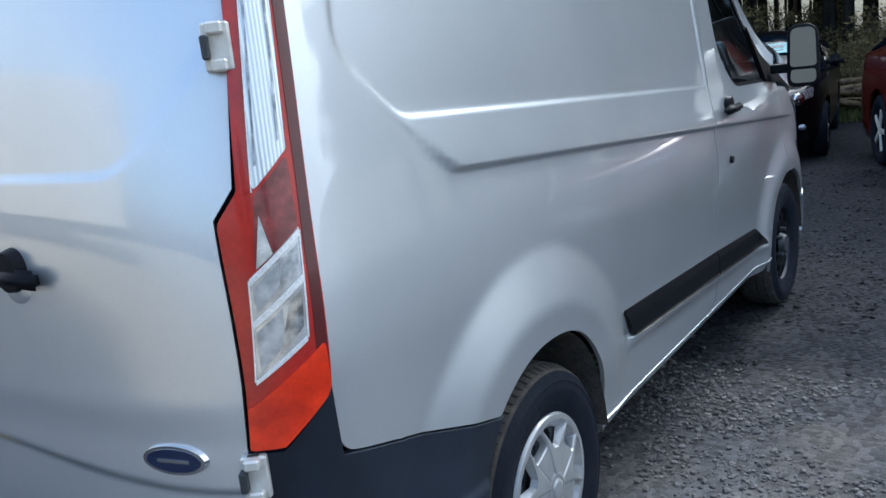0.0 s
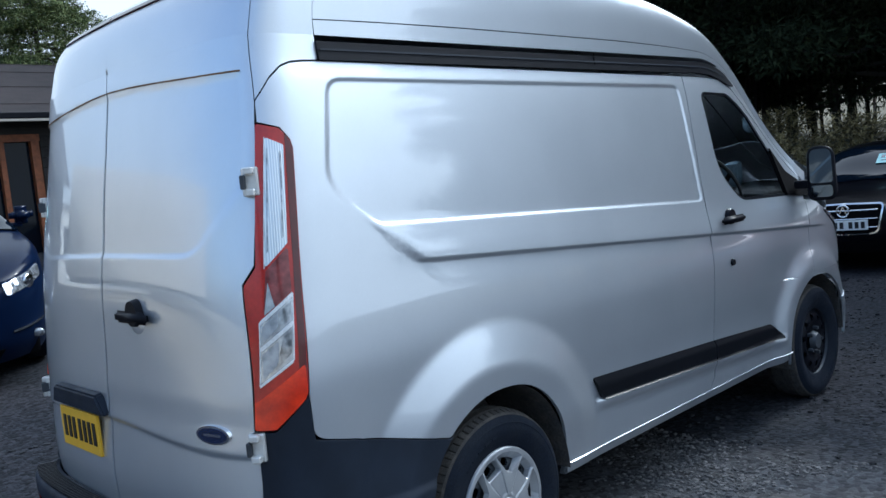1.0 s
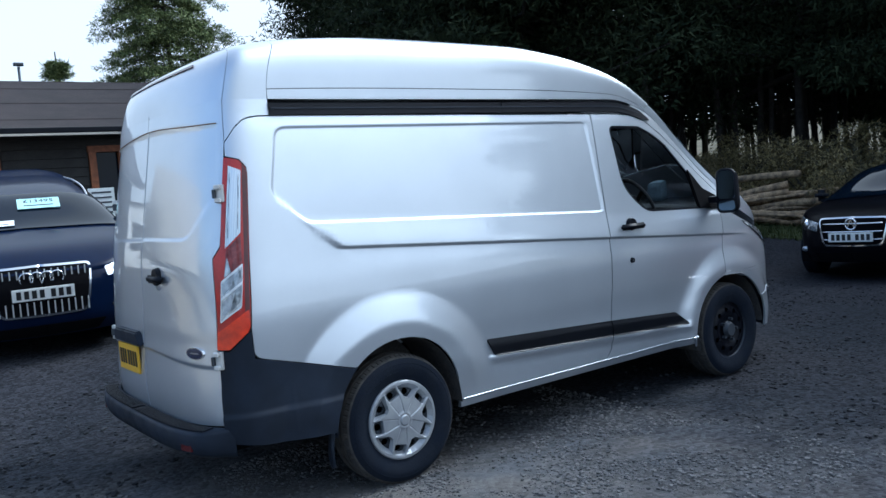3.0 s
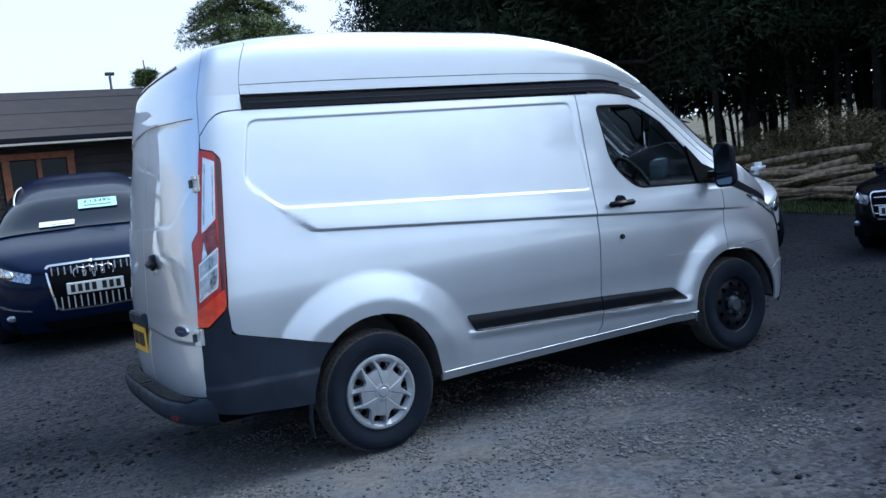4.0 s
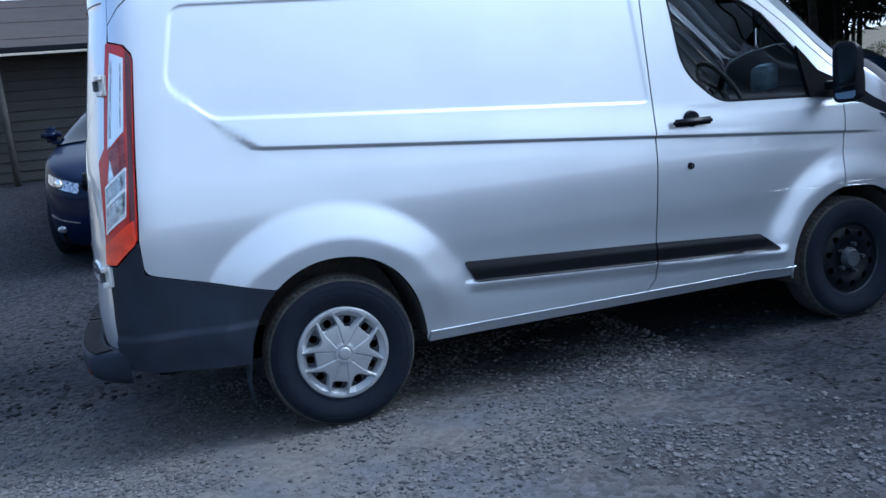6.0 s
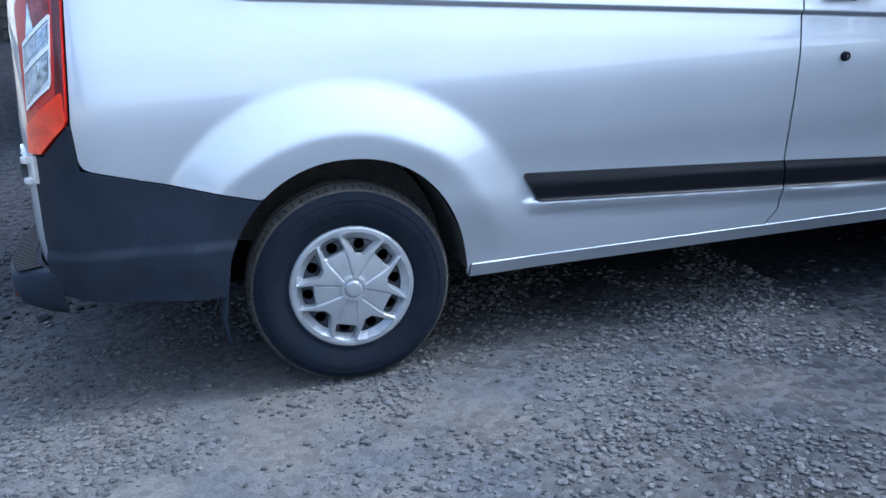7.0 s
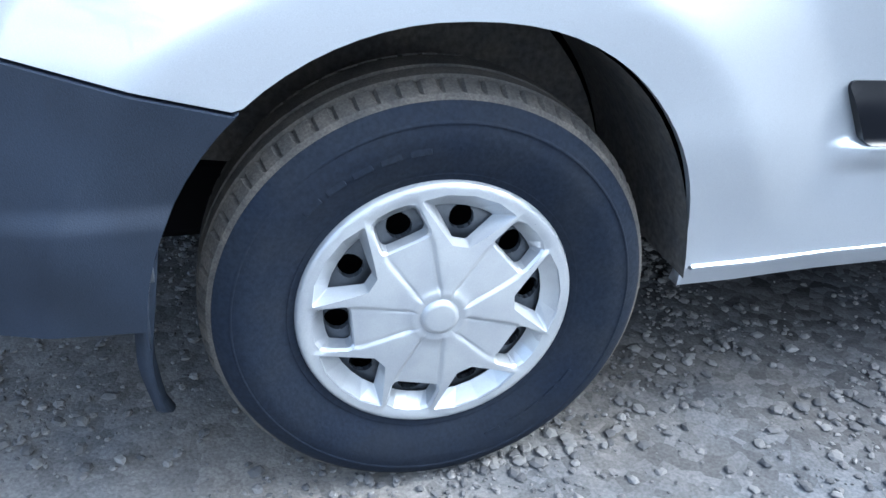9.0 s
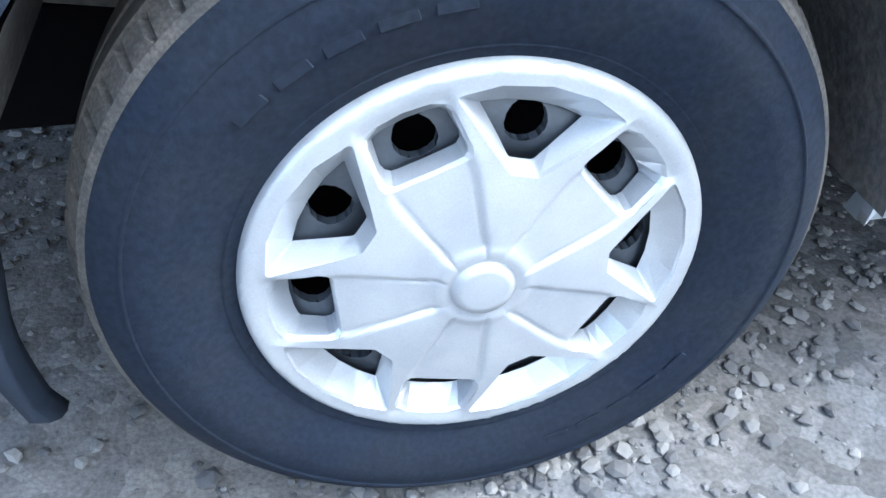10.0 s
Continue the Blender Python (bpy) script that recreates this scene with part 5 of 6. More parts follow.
gx, gy = spread(1.0, 60, .14, 1.105), spread(-1.0, 60, .14, 1.105)
X, Y = np.meshgrid(gx, gy, indexing="ij")
Zg = ground_z(X, Y)
n = len(gy)
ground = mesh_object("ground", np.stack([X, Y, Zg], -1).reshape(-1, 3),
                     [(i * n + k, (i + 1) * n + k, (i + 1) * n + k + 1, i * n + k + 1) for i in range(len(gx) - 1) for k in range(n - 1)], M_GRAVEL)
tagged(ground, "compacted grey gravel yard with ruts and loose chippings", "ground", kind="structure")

PHI_ = (1 + 5 ** .5) / 2
ICO_V = np.array([(-1, PHI_, 0), (1, PHI_, 0), (-1, -PHI_, 0), (1, -PHI_, 0), (0, -1, PHI_), (0, 1, PHI_), (0, -1, -PHI_), (0, 1, -PHI_), (PHI_, 0, -1), (PHI_, 0, 1), (-PHI_, 0, -1), (-PHI_, 0, 1)]) / 1.902
ICO_F = [(0, 11, 5), (0, 5, 1), (0, 1, 7), (0, 7, 10), (0, 10, 11), (1, 5, 9), (5, 11, 4), (11, 10, 2), (10, 7, 6), (7, 1, 8), (3, 9, 4), (3, 4, 2), (3, 2, 6), (3, 6, 8), (3, 8, 9), (4, 9, 5), (2, 4, 11), (6, 2, 10), (8, 6, 7), (9, 8, 1)]


def stones(name, count, x0, x1, y0, y1, small, large, seed, label, mat, keep_off=None):
    rng = np.random.default_rng(seed)
    vs, fs = [], []
    k = 0
    while k < count:
        x, y = rng.uniform(x0, x1), rng.uniform(y0, y1)
        if keep_off and keep_off[0] < x < keep_off[1] and keep_off[2] < y < keep_off[3]:
            continue
        clump = noise.noise(Vector((x * 1.6, y * 1.6, seed))) + .5 * noise.noise(Vector((x * 5, y * 5, seed + 3)))
        if clump < rng.uniform(-.34, .52):
            continue
        r = small + (large - small) * rng.random() ** 3.6
        sc = r * np.array([rng.uniform(.75, 1.3), rng.uniform(.75, 1.3), rng.uniform(.32, .6)])
        a = rng.uniform(0, 6.28)
        v = ICO_V * rng.uniform(.72, 1.2, (12, 1)) * sc
        c, s = math.cos(a), math.sin(a)
        v = np.stack([v[:, 0] * c - v[:, 1] * s + x, v[:, 0] * s + v[:, 1] * c + y, v[:, 2] + ground_z(x, y) + r * .34], -1)
        base = len(vs)
        vs += list(v)
        fs += [tuple(i + base for i in f) for f in ICO_F]
        k += 1
    return tagged(mesh_object(name, vs, fs, mat, smooth=False), label, "gravel", kind="stuff")


# stones repeat the ground's tones: pale beside the van, darker outside
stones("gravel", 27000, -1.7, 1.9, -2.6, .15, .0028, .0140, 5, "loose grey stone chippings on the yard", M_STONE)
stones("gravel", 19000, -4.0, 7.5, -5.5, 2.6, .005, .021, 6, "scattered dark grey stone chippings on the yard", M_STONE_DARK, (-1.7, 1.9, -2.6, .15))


# ---- the other cars ----
def hull(hw, rx, nx, xc, xf, nr, nf, sh, tp, m, lean_in=.20):
    """A car's outer skin from its half width, tail, nose, shoulder and top curves."""
    ta, tf = arc_table(nr, abs(float(rx(.7)) - xc), float(hw(.7))), arc_table(nf, float(nx(.7)) - xf, float(hw(.7)))

    def base(s, z):
        s, z = np.broadcast_arrays(np.asarray(s, float), np.asarray(z, float))
        w = hw(z)
        pr, pf = np.interp(xc - s, ta, PHI), np.interp(s - xf, tf, PHI)
        x = np.where(s < xc, xc + (rx(z) - xc) * np.sin(pr) ** (2 / nr), np.where(s > xf, xf + (nx(z) - xf) * np.sin(pf) ** (2 / nf), s))
        y = np.where(s < xc, w * np.cos(pr) ** (2 / nr), np.where(s > xf, w * np.cos(pf) ** (2 / nf), w))
        return x, y

    def side(s, z, out=0.0):
        s, z = np.broadcast_arrays(np.asarray(s, float), np.asarray(z, float))
        x, y = base(s, z)
        xa, ya = base(s + .004, z)
        xb, yb = base(s - .004, z)
        tx, ty = xa - xb, ya - yb
        l = np.hypot(tx, ty) + 1e-12
        return np.stack([x - ty / l * out, -(y + tx / l * out), z], -1)

    def lid(s, a, out=0.0):
        s, a = np.broadcast_arrays(np.asarray(s, float), np.asarray(a, float))
        z0 = sh(np.clip(s, rx(.7) - .2, nx(.7) + .2))
        x, y = base(s, z0)
        x0 = np.where(s < xc, xc, np.where(s > xf, xf, x))
        c = np.cos(a * np.pi / 2) ** (2 / m)
        px = x0 + (x - x0) * c
        u = np.sin(a * np.pi / 2) ** (2 / m)
        z = z0 + (tp(px) - z0) * u
        y = y * (1 - lean_in * u * np.clip((tp(px) - z0) / .45, 0, 1))
        return np.stack([px + out * np.clip((s - 1.0) / 1.5, -1, 1) * .7, -y * c - out * np.cos(a * np.pi / 2), z + out], -1)
    return side, lid, xc - ta[-1], xf + tf[-1]


def car(name, label, category, m, paint, L, track, wr, h, spec):
    """A parked car: painted skin, dark glass, lamps, grille, plate with bars, mirrors and wheels. L: nose and tail from the rear axle, wheelbase."""
    ob = thing(name, label, category, m)
    nose, tail, base = L
    half, belt, roof, bonnet = h
    hw = curve([.2, .35, .7, belt, belt + .1], [half - .05, half - .012, half, half - .03, half - .05])
    rx = curve([.2, .5, belt + .1], [tail + .08, tail, tail + .10])
    nx = curve([.2, .42, .70, .90, belt + .1], [nose - .10, nose, nose - .02, nose - .14, nose - .3])
    cowl = nose - spec["cowl"]
    sh = curve([tail, -.2, cowl, nose - .45, nose], [belt + .03, belt + .02, belt - .02, bonnet - .10, bonnet - .20])
    tp = curve([tail, tail + .25, tail + spec["tail_run"], 1.0, spec["roof_front"], cowl, nose - .5, nose],
               [belt + .1, belt + spec["rear_drop"], roof - .03, roof, roof - .06, bonnet + .06, bonnet, bonnet - .14])
    side, lid, s0, s1 = hull(hw, rx, nx, -.55, base - .35, 3.2, spec.get("blunt", 2.7), sh, tp, spec.get("square", 2.9), spec.get("lean_in", .20))
    SL, ZL, AL = lines(s0, s1 + .05, .05), lines(.15, belt + .15, .05), [0, .03, .06] + list(np.linspace(.1, 1, 16))
    top = [(float(s), float(sh(np.clip(side(s, .7)[0], tail, nose)))) for s in np.linspace(s1, s0, 50)]
    arch = lambda cx: arc(cx, wr, wr + .06, 180, 0, 16)
    low = [(s0, .24)] + [(-wr - .06, .24)] + arch(0)[0:] + [(wr + .06, .24), (base - wr - .06, .24)] + arch(base) + [(base + wr + .06, .24), (s1, .24)]
    g = sheet([low + top], SL, ZL, lambda s, z, o: side(s, z, o), .02)
    g2 = sheet([[(s0, 0), (s1, 0), (s1, 1), (s0, 1)]], SL, AL, lambda s, a, o: lid(s, a, o), .01, False)
    g = joined(g, g2)
    body = mesh_object("body", *joined(g, flipped(*g)), paint, ob)

    def both(nm, poly, mat, parent, out, on=lid, grid=None, lab="", depth=.008, single=False, sm=True, flip=0):
        g = sheet([poly], lines(s0, s1 + .02, .03), grid or lines(0, 1.02, .04), lambda s, a, o: on(s, a, o + out), depth)
        return mesh_object(nm, *(flipped(*g) if flip == -1 else g if single or flip else joined(g, flipped(*g))), mat, parent, lab, sm)
    zgrid = lines(.15, 1.3, .03)
    rf = spec["roof_front"]
    both("windscreen", [(cowl - .06, .20), (cowl - .02, 1.0), (rf + .05, 1.0), (rf + .07, .42), (rf + .25, .30)], M_DARKGLASS, ob, .014, lab="dark windscreen")
    for flip in (1, -1):
        both("side_glass", [(tail + .75, .07), (cowl - .42, .07), (rf + .05, .30), (rf - .2, .36), (tail + .9, .34)], M_DARKGLASS, ob, .012, flip=flip)
    both("pillar", [(1.02, .065), (1.09, .065), (1.09, .365), (1.02, .365)], M_TRIM, ob, .011, single=True)
    if spec.get("dark_roof"):
        both("roof_panel", [(tail + .75, .36), (rf + .05, .36), (rf + .12, .42), (rf + .08, 1.0), (tail + .75, 1.0)], M_BLACKPAINT, ob, .009, lab="black roof panel")
    # front end
    c = s1
    gw, z0, z1 = spec["grille"]
    grille = both("grille", rounded([(c - gw, z1), (c - gw * .84, z0), (c + .01, z0 - .01), (c + .01, z1 + .01)], [.05, .08, 0, 0]), spec["grille_mat"], ob, .014, side, zgrid, "grille with chrome surround")
    inner = rounded([(c - gw + .020, z1 - .018), (c - gw * .84 + .018, z0 + .018), (c + .01, z0 + .010), (c + .01, z1 - .008)], [.04, .07, 0, 0])
    both("grille_mesh", inner, M_GAP, grille, .017, side, zgrid)
    if spec["bars"] == "upright":
        for k in range(7):
            s = c - gw * .84 + k * gw * .84 / 6.5
            for f in (1, -1):
                for zz, hz in ((z0 + .075, .115), (z1 - .085, .125)):
                    p = side(s, zz, .02)
                    part("grille_bar", box((.012, .011, hz), (p[0], p[1] * f, p[2]), 0), M_ALLOY, grille, "chrome grille bar")
    else:
        for k in range(3):
            zz = z0 + (z1 - z0) * (k + .8) / 3.6
            run = [Vector(side(s, zz, .02)) for s in np.linspace(c - gw * .84, c, 12)]
            run += [Vector((q.x, -q.y, q.z)) for q in reversed(run[:-1])]
            mesh_object("grille_bar", *tube(run, .010, 6), M_CHROME, grille, "chrome grille bar")
    lz, lw, lh = spec["lamp"]
    for f in (1, -1):
        poly = rounded([(c - lw[0], lz + lh), (c - lw[0] + .02, lz + .02), (c - lw[1], lz - lh * .55), (c - lw[1] + .02, lz + lh * .35)], .02)
        g = sheet([poly], lines(s0, s1, .03), zgrid, lambda s, z, o: side(s, z, o + .012), .02)
        lamp = mesh_object("headlight", *(g if f == 1 else flipped(*g)), M_LAMP, ob, "clear headlight")
        p = Vector(side(c - (lw[0] + lw[1]) / 2, lz + .01, .013))
        q = Vector(side(c - (lw[0] + lw[1]) / 2, lz + .01, 1))
        bm = bmesh.new()
        tq = (q - p).normalized().to_track_quat("Z", "Y").to_matrix().to_4x4()
        bmesh.ops.create_cone(bm, segments=24, radius1=lh * .62, radius2=lh * .5, depth=.02, cap_ends=True, matrix=Matrix.Translation(p) @ tq)
        if f == -1:
            bmesh.ops.transform(bm, matrix=Matrix.Diagonal((1, -1, 1, 1)), verts=bm.verts)
            bmesh.ops.reverse_faces(bm, faces=bm.faces)
        part("reflector_bowl", bm, M_CHROME, lamp, "", True)
        p = side(c - spec["fog"], .40, .012)
        bm = bmesh.new()
        bmesh.ops.create_uvsphere(bm, u_segments=16, v_segments=8, radius=.05, matrix=Matrix.Translation((p[0], p[1] * f, p[2])) @ Matrix.Diagonal((.4, 1, .7, 1)))
        part("fog_lamp", bm, M_LAMP, ob, "round fog lamp", True)
        # mirrors
        p = lid(cowl - .38, .02, 0)
        bm = bmesh.new()
        bmesh.ops.create_cube(bm, size=1, matrix=Matrix.Translation((p[0], (p[1] - .075) * f, p[2] + .11)) @ Matrix.Rotation(radians(-12 * f), 4, "Z") @ Matrix.Diagonal((.14, .21, .16, 1)))
        bmesh.ops.bevel(bm, geom=bm.edges[:], offset=.055, segments=4, affect="EDGES")
        add_box(bm, (.05, .16, .035), (p[0] + .02, (p[1] + .01) * f, p[2] + .03))
        part("door_mirror", bm, paint if spec.get("own_mirrors") else M_TRIM, ob, "", True)
        if spec.get("rails"):
            run = [Vector(lid(s, .40, (0, .020, .030, .032, .032, .032, .032, .030, .020, 0)[i])) for i, s in enumerate(np.linspace(-.45, rf - .10, 10))]
            mesh_object("roof_rail", *tube([(q.x, q.y * f, q.z) for q in run], .011, 6), M_ALLOY, ob, "pale roof rail")
        if spec.get("intake"):
            w0, w1, q0, q1 = spec["intake"]
            g = sheet([rounded([(c - w0, q1), (c - w0 + .05, q0), (c - w1, q0 + .02), (c - w1 - .04, q1 - .03)], .025)], lines(s0, s1, .03), zgrid, lambda s, z, o: side(s, z, o + .011), .02)
            mesh_object("side_intake", *(g if f == 1 else flipped(*g)), M_GAP, ob, "black side intake")
        # lower intake and chrome strip on each side
        poly = [(c - lw[0] - .05, .50), (c - lw[1] - .02, .47), (c - lw[1] - .02, .485), (c - lw[0] - .05, .515)]
        g = sheet([poly], lines(s0, s1, .03), zgrid, lambda s, z, o: side(s, z, o + .012), .01)
        if spec["strip"]:
            mesh_object("bumper_strip", *(g if f == 1 else flipped(*g)), M_CHROME, ob)
    both("lower_intake", rounded([(c - gw * 1.2, .36), (c - gw * 1.05, .26), (c + .01, .25), (c + .01, .37)], .01), M_GAP, ob, .010, side, zgrid)
    p = side(c, spec["plate_z"], 0)
    plate = part("number_plate", box((.014, .52, .112), (p[0] + .040, 0, spec["plate_z"]), .003), M_WHITE_PLATE, ob, "white front number plate with dark bars")
    for k in range(7):
        part("plate_bar", box((.004, .040, .074), (p[0] + .049, -.205 + k * .064 + (.03 if k > 3 else 0), spec["plate_z"]), 0), M_INK, plate)
    # emblem as plain shapes
    p = side(c, spec["emblem_z"], 0)
    if spec["emblem"] == "rings":
        vs, fs = [], []
        for k in range(4):
            v, f = tube([(p[0] + .03, -.128 + k * .085 + .058 * math.cos(a), spec["emblem_z"] + .058 * math.sin(a)) for a in np.linspace(0, 2 * math.pi, 29)[:-1]], .008, 6, closed=True)
            vs, fs = joined((vs, fs), (v, f))
        mesh_object("emblem", vs, fs, M_CHROME, ob, "row of chrome rings")
    else:
        v, f = tube([(p[0] + .03, .065 * math.cos(a), spec["emblem_z"] + .065 * math.sin(a)) for a in np.linspace(0, 2 * math.pi, 29)[:-1]], .011, 6, closed=True)
        bm = bmesh.new()
        add_box(bm, (.008, .012, .11), (p[0] + .03, .022, spec["emblem_z"]), Matrix.Rotation(radians(22), 4, "X"))
        add_box(bm, (.008, .012, .11), (p[0] + .03, -.022, spec["emblem_z"]), Matrix.Rotation(radians(-22), 4, "X"))
        em = mesh_object("emblem", v, f, M_CHROME, ob, "round chrome emblem")
        part("emblem_stroke", bm, M_CHROME, em)
    # sheets of paper behind the windscreen lie on its glass
    for (ps, pa, pw, ph, mat, lines_) in spec.get("cards", ()):
        q = lid(ps, abs(pa), .026)
        up, dn = Vector(lid(ps - .05, abs(pa), .026)), Vector(lid(ps + .05, abs(pa), .026))
        across = Vector((0, 1, 0))
        along = (up - dn).normalized()
        turn = Matrix((across, along, across.cross(along))).transposed().to_4x4()
        at = Vector((q[0], q[1] * (1 if pa > 0 else -1), q[2]))
        bm = bmesh.new()
        add_box(bm, (pw, ph, .004), at, turn)
        card = part("price_card", bm, mat, ob, "pale price card in the windscreen")
        if lines_ == 6:
            txt = bpy.data.curves.new("price", "FONT")
            txt.body, txt.size, txt.align_x, txt.align_y, txt.extrude = "\u00a313495", ph * .42, "CENTER", "CENTER", .001
            txt.materials.append(M_BADGE)
            word = new("price", txt)
            word.parent = card
            word.matrix_basis = Matrix.Translation(at + turn.to_3x3() @ Vector((0, ph * .2, .004))) @ turn
        bm = bmesh.new()
        for k in range(0 if lines_ == 6 else lines_):
            add_box(bm, (pw * .12, ph * .30, .003), at + turn.to_3x3() @ Vector((-pw * .32 + k * pw * .15, ph * .18, .004)), turn)
        add_box(bm, (pw * .7, ph * .07, .003), at + turn.to_3x3() @ Vector((0, -ph * .22, .004)), turn)
        part("card_bars", bm, M_BADGE, card)
    # wheels
    for cx in (0, base):
        for f in (1, -1):
            w = new("wheel")
            w.parent, w.matrix_basis = ob, pose(cx, -f * (half - .115), wr) @ (Matrix() if f == 1 else pose(0, 0, 0, 0, 0, 180))
            t = wr
            v, fc = lathe([(-.06, t * .62), (-.105, t * .72), (-.11, t * .86), (-.085, t * .98), (-.04, t), (.06, t), (.1, t * .9), (.1, t * .6)], 40)
            mesh_object("tyre", v, fc, M_RUBBER, w)
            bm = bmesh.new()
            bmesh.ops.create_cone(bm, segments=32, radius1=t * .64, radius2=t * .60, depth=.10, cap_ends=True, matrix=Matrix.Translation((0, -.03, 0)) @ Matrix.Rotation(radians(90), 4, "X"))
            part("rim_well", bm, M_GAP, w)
            for k in range(5):
                bm = bmesh.new()
                add_box(bm, (t * .56, .025, .05), (Matrix.Rotation(radians(72 * k), 3, "Y") @ Vector((t * .33, -.085, 0))), Matrix.Rotation(radians(72 * k), 4, "Y"), .006)
                part("rim_spoke", bm, M_ALLOY, w, "alloy wheel spoke")
    part("underside", box((nose - tail - .5, half * 1.6, .2), ((nose + tail) / 2, 0, .33), .02), M_GAP, ob)
    return ob


def parked(x, y, heading, base):
    """The pose of a car whose axles stand on the sloping ground."""
    zr = float(ground_z(x, y))
    zf = float(ground_z(x + base * math.cos(radians(heading)), y + base * math.sin(radians(heading))))
    return pose(x, y, zr, 0, 0, heading) @ pose(0, 0, 0, 0, math.degrees(math.asin((zr - zf) / base)), 0)


suv = car("suv", "dark navy blue SUV with a chrome grille, parked facing out", "car", parked(-.355, 7.62, 263.5, 3.0), M_NAVY, (3.95, -1.05, 3.0), 1.65, .375, (1.0, 1.00, 1.42, 1.01),
          dict(square=4.4, blunt=3.2, lean_in=.27, own_mirrors=True, rails=True, cowl=1.22, tail_run=.9, rear_drop=.45, roof_front=1.75, grille=(.445, .46, .90), grille_mat=M_CHROME, bars="upright", lamp=(.80, (1.02, .58), .10), fog=.84, strip=True, plate_z=.67, emblem="rings", emblem_z=.80,
               cards=((2.12, -.98, .42, .24, M_TEAL, 6), (2.52, .95, .36, .13, M_PAPER, 0))))
estate = car("estate_car", "black estate car with a chrome-framed grille facing out", "car", parked(11.3, 1.05, 187, 2.71), M_BLACKPAINT, (3.62, -1.05, 2.71), 1.5, .315, (.91, .92, 1.48, .92),
             dict(cowl=1.15, tail_run=.6, rear_drop=.40, roof_front=1.55, grille=(.42, .45, .80), grille_mat=M_CHROME, bars="level", lamp=(.70, (.93, .45), .125), fog=.72, strip=False, plate_z=.56, emblem="round", emblem_z=.72,
                  cards=((1.95, -.88, .36, .22, M_TEAL, 5),)))
saloon = car("saloon_car", "white saloon car with a dark roof, parked by the trees", "car", parked(8.33, 5.1, 236.5, 2.84), M_WHITEPAINT, (3.72, -1.0, 2.84), 1.55, .325, (.905, .90, 1.43, .90),
             dict(dark_roof=True, lean_in=.27, own_mirrors=True, intake=(.92, .46, .26, .46), cowl=1.25, tail_run=1.0, rear_drop=.12, roof_front=1.45, grille=(.40, .50, .72), grille_mat=M_CHROME, bars="level", lamp=(.67, (.98, .50), .115), fog=.72, strip=False, plate_z=.42, emblem="round", emblem_z=.62))
pickup = car("pickup", "red pickup truck parked at the edge of the yard", "car", parked(8.12, -1.67, 199.3, 3.1), M_REDPAINT, (4.0, -1.2, 3.1), 1.6, .37, (.93, 1.10, 1.78, 1.12),
             dict(cowl=1.25, tail_run=1.6, rear_drop=.02, roof_front=1.6, grille=(.42, .6, .9), grille_mat=M_TRIM, bars="level", lamp=(.88, (.88, .52), .08), fog=.74, strip=False, plate_z=.50, emblem="round", emblem_z=.75))

# ---- the hut ----
HX0, HX1, HY0, HY1 = -3.1, 7.2, 9.7, 15.2
HZ = 1.0
EAVE, RIDGE = 3.11, 4.22
hut = thing("hut", "dark timber office hut with a felt roof and brown windows", "hut")
bm = bmesh.new()
add_box(bm, (HX1 - HX0, .12, EAVE - .3), ((HX0 + HX1) / 2, HY1, (EAVE + .3) / 2))
add_box(bm, (.12, HY1 - HY0 - .13, EAVE - .3), (HX1, (HY0 + HY1) / 2, (EAVE + .3) / 2))
add_box(bm, (.12, HY1 - HY0 - .13, EAVE - .3), (HX0, (HY0 + HY1) / 2, (EAVE + .3) / 2))
part("wall", bm, M_CLADDING, hut, "dark stained timber wall")
openings = [(-1.10, -.15, 2.0, 2.78), (1.25, 2.15, .9, 2.72), (3.1, 4.0, 1.9, 2.72), (5.2, 6.1, 1.9, 2.72)]
bm = bmesh.new()
xs = sorted({HX0 + .06, HX1 - .06, *[v for o in openings for v in o[:2]]})
for a, b in zip(xs, xs[1:]):
    hole = [o for o in openings if o[0] <= a + 1e-6 and b <= o[1] + 1e-6]
    for z0, z1 in (((.3, hole[0][2]), (hole[0][3], EAVE)) if hole else ((.3, EAVE),)):
        add_box(bm, (b - a, .10, z1 - z0), ((a + b) / 2, HY0, (z0 + z1) / 2))
part("wall_front", bm, M_CLADDING, hut)
board = bpy.data.meshes.new("board")
bm = bmesh.new()
add_box(bm, (1, .03, .145), (0, 0, 0), Matrix.Rotation(radians(-6), 4, "X"))
bm.to_mesh(board)
bm.free()
board.materials.append(M_CLADDING)
for k in range(15):
    z = .86 + k * .15
    spans, cur = [], HX0
    for o in openings:
        if o[2] - .08 < z < o[3] + .08:
            spans.append((cur, o[0] - .08))
            cur = o[1] + .08
    spans.append((cur, HX1))
    for a, b in spans:
        ob = new("plank", board)
        ob.parent = hut
        ob.matrix_basis = Matrix.Translation(((a + b) / 2, HY0 - .065, z)) @ Matrix.Diagonal((b - a, 1, 1, 1))
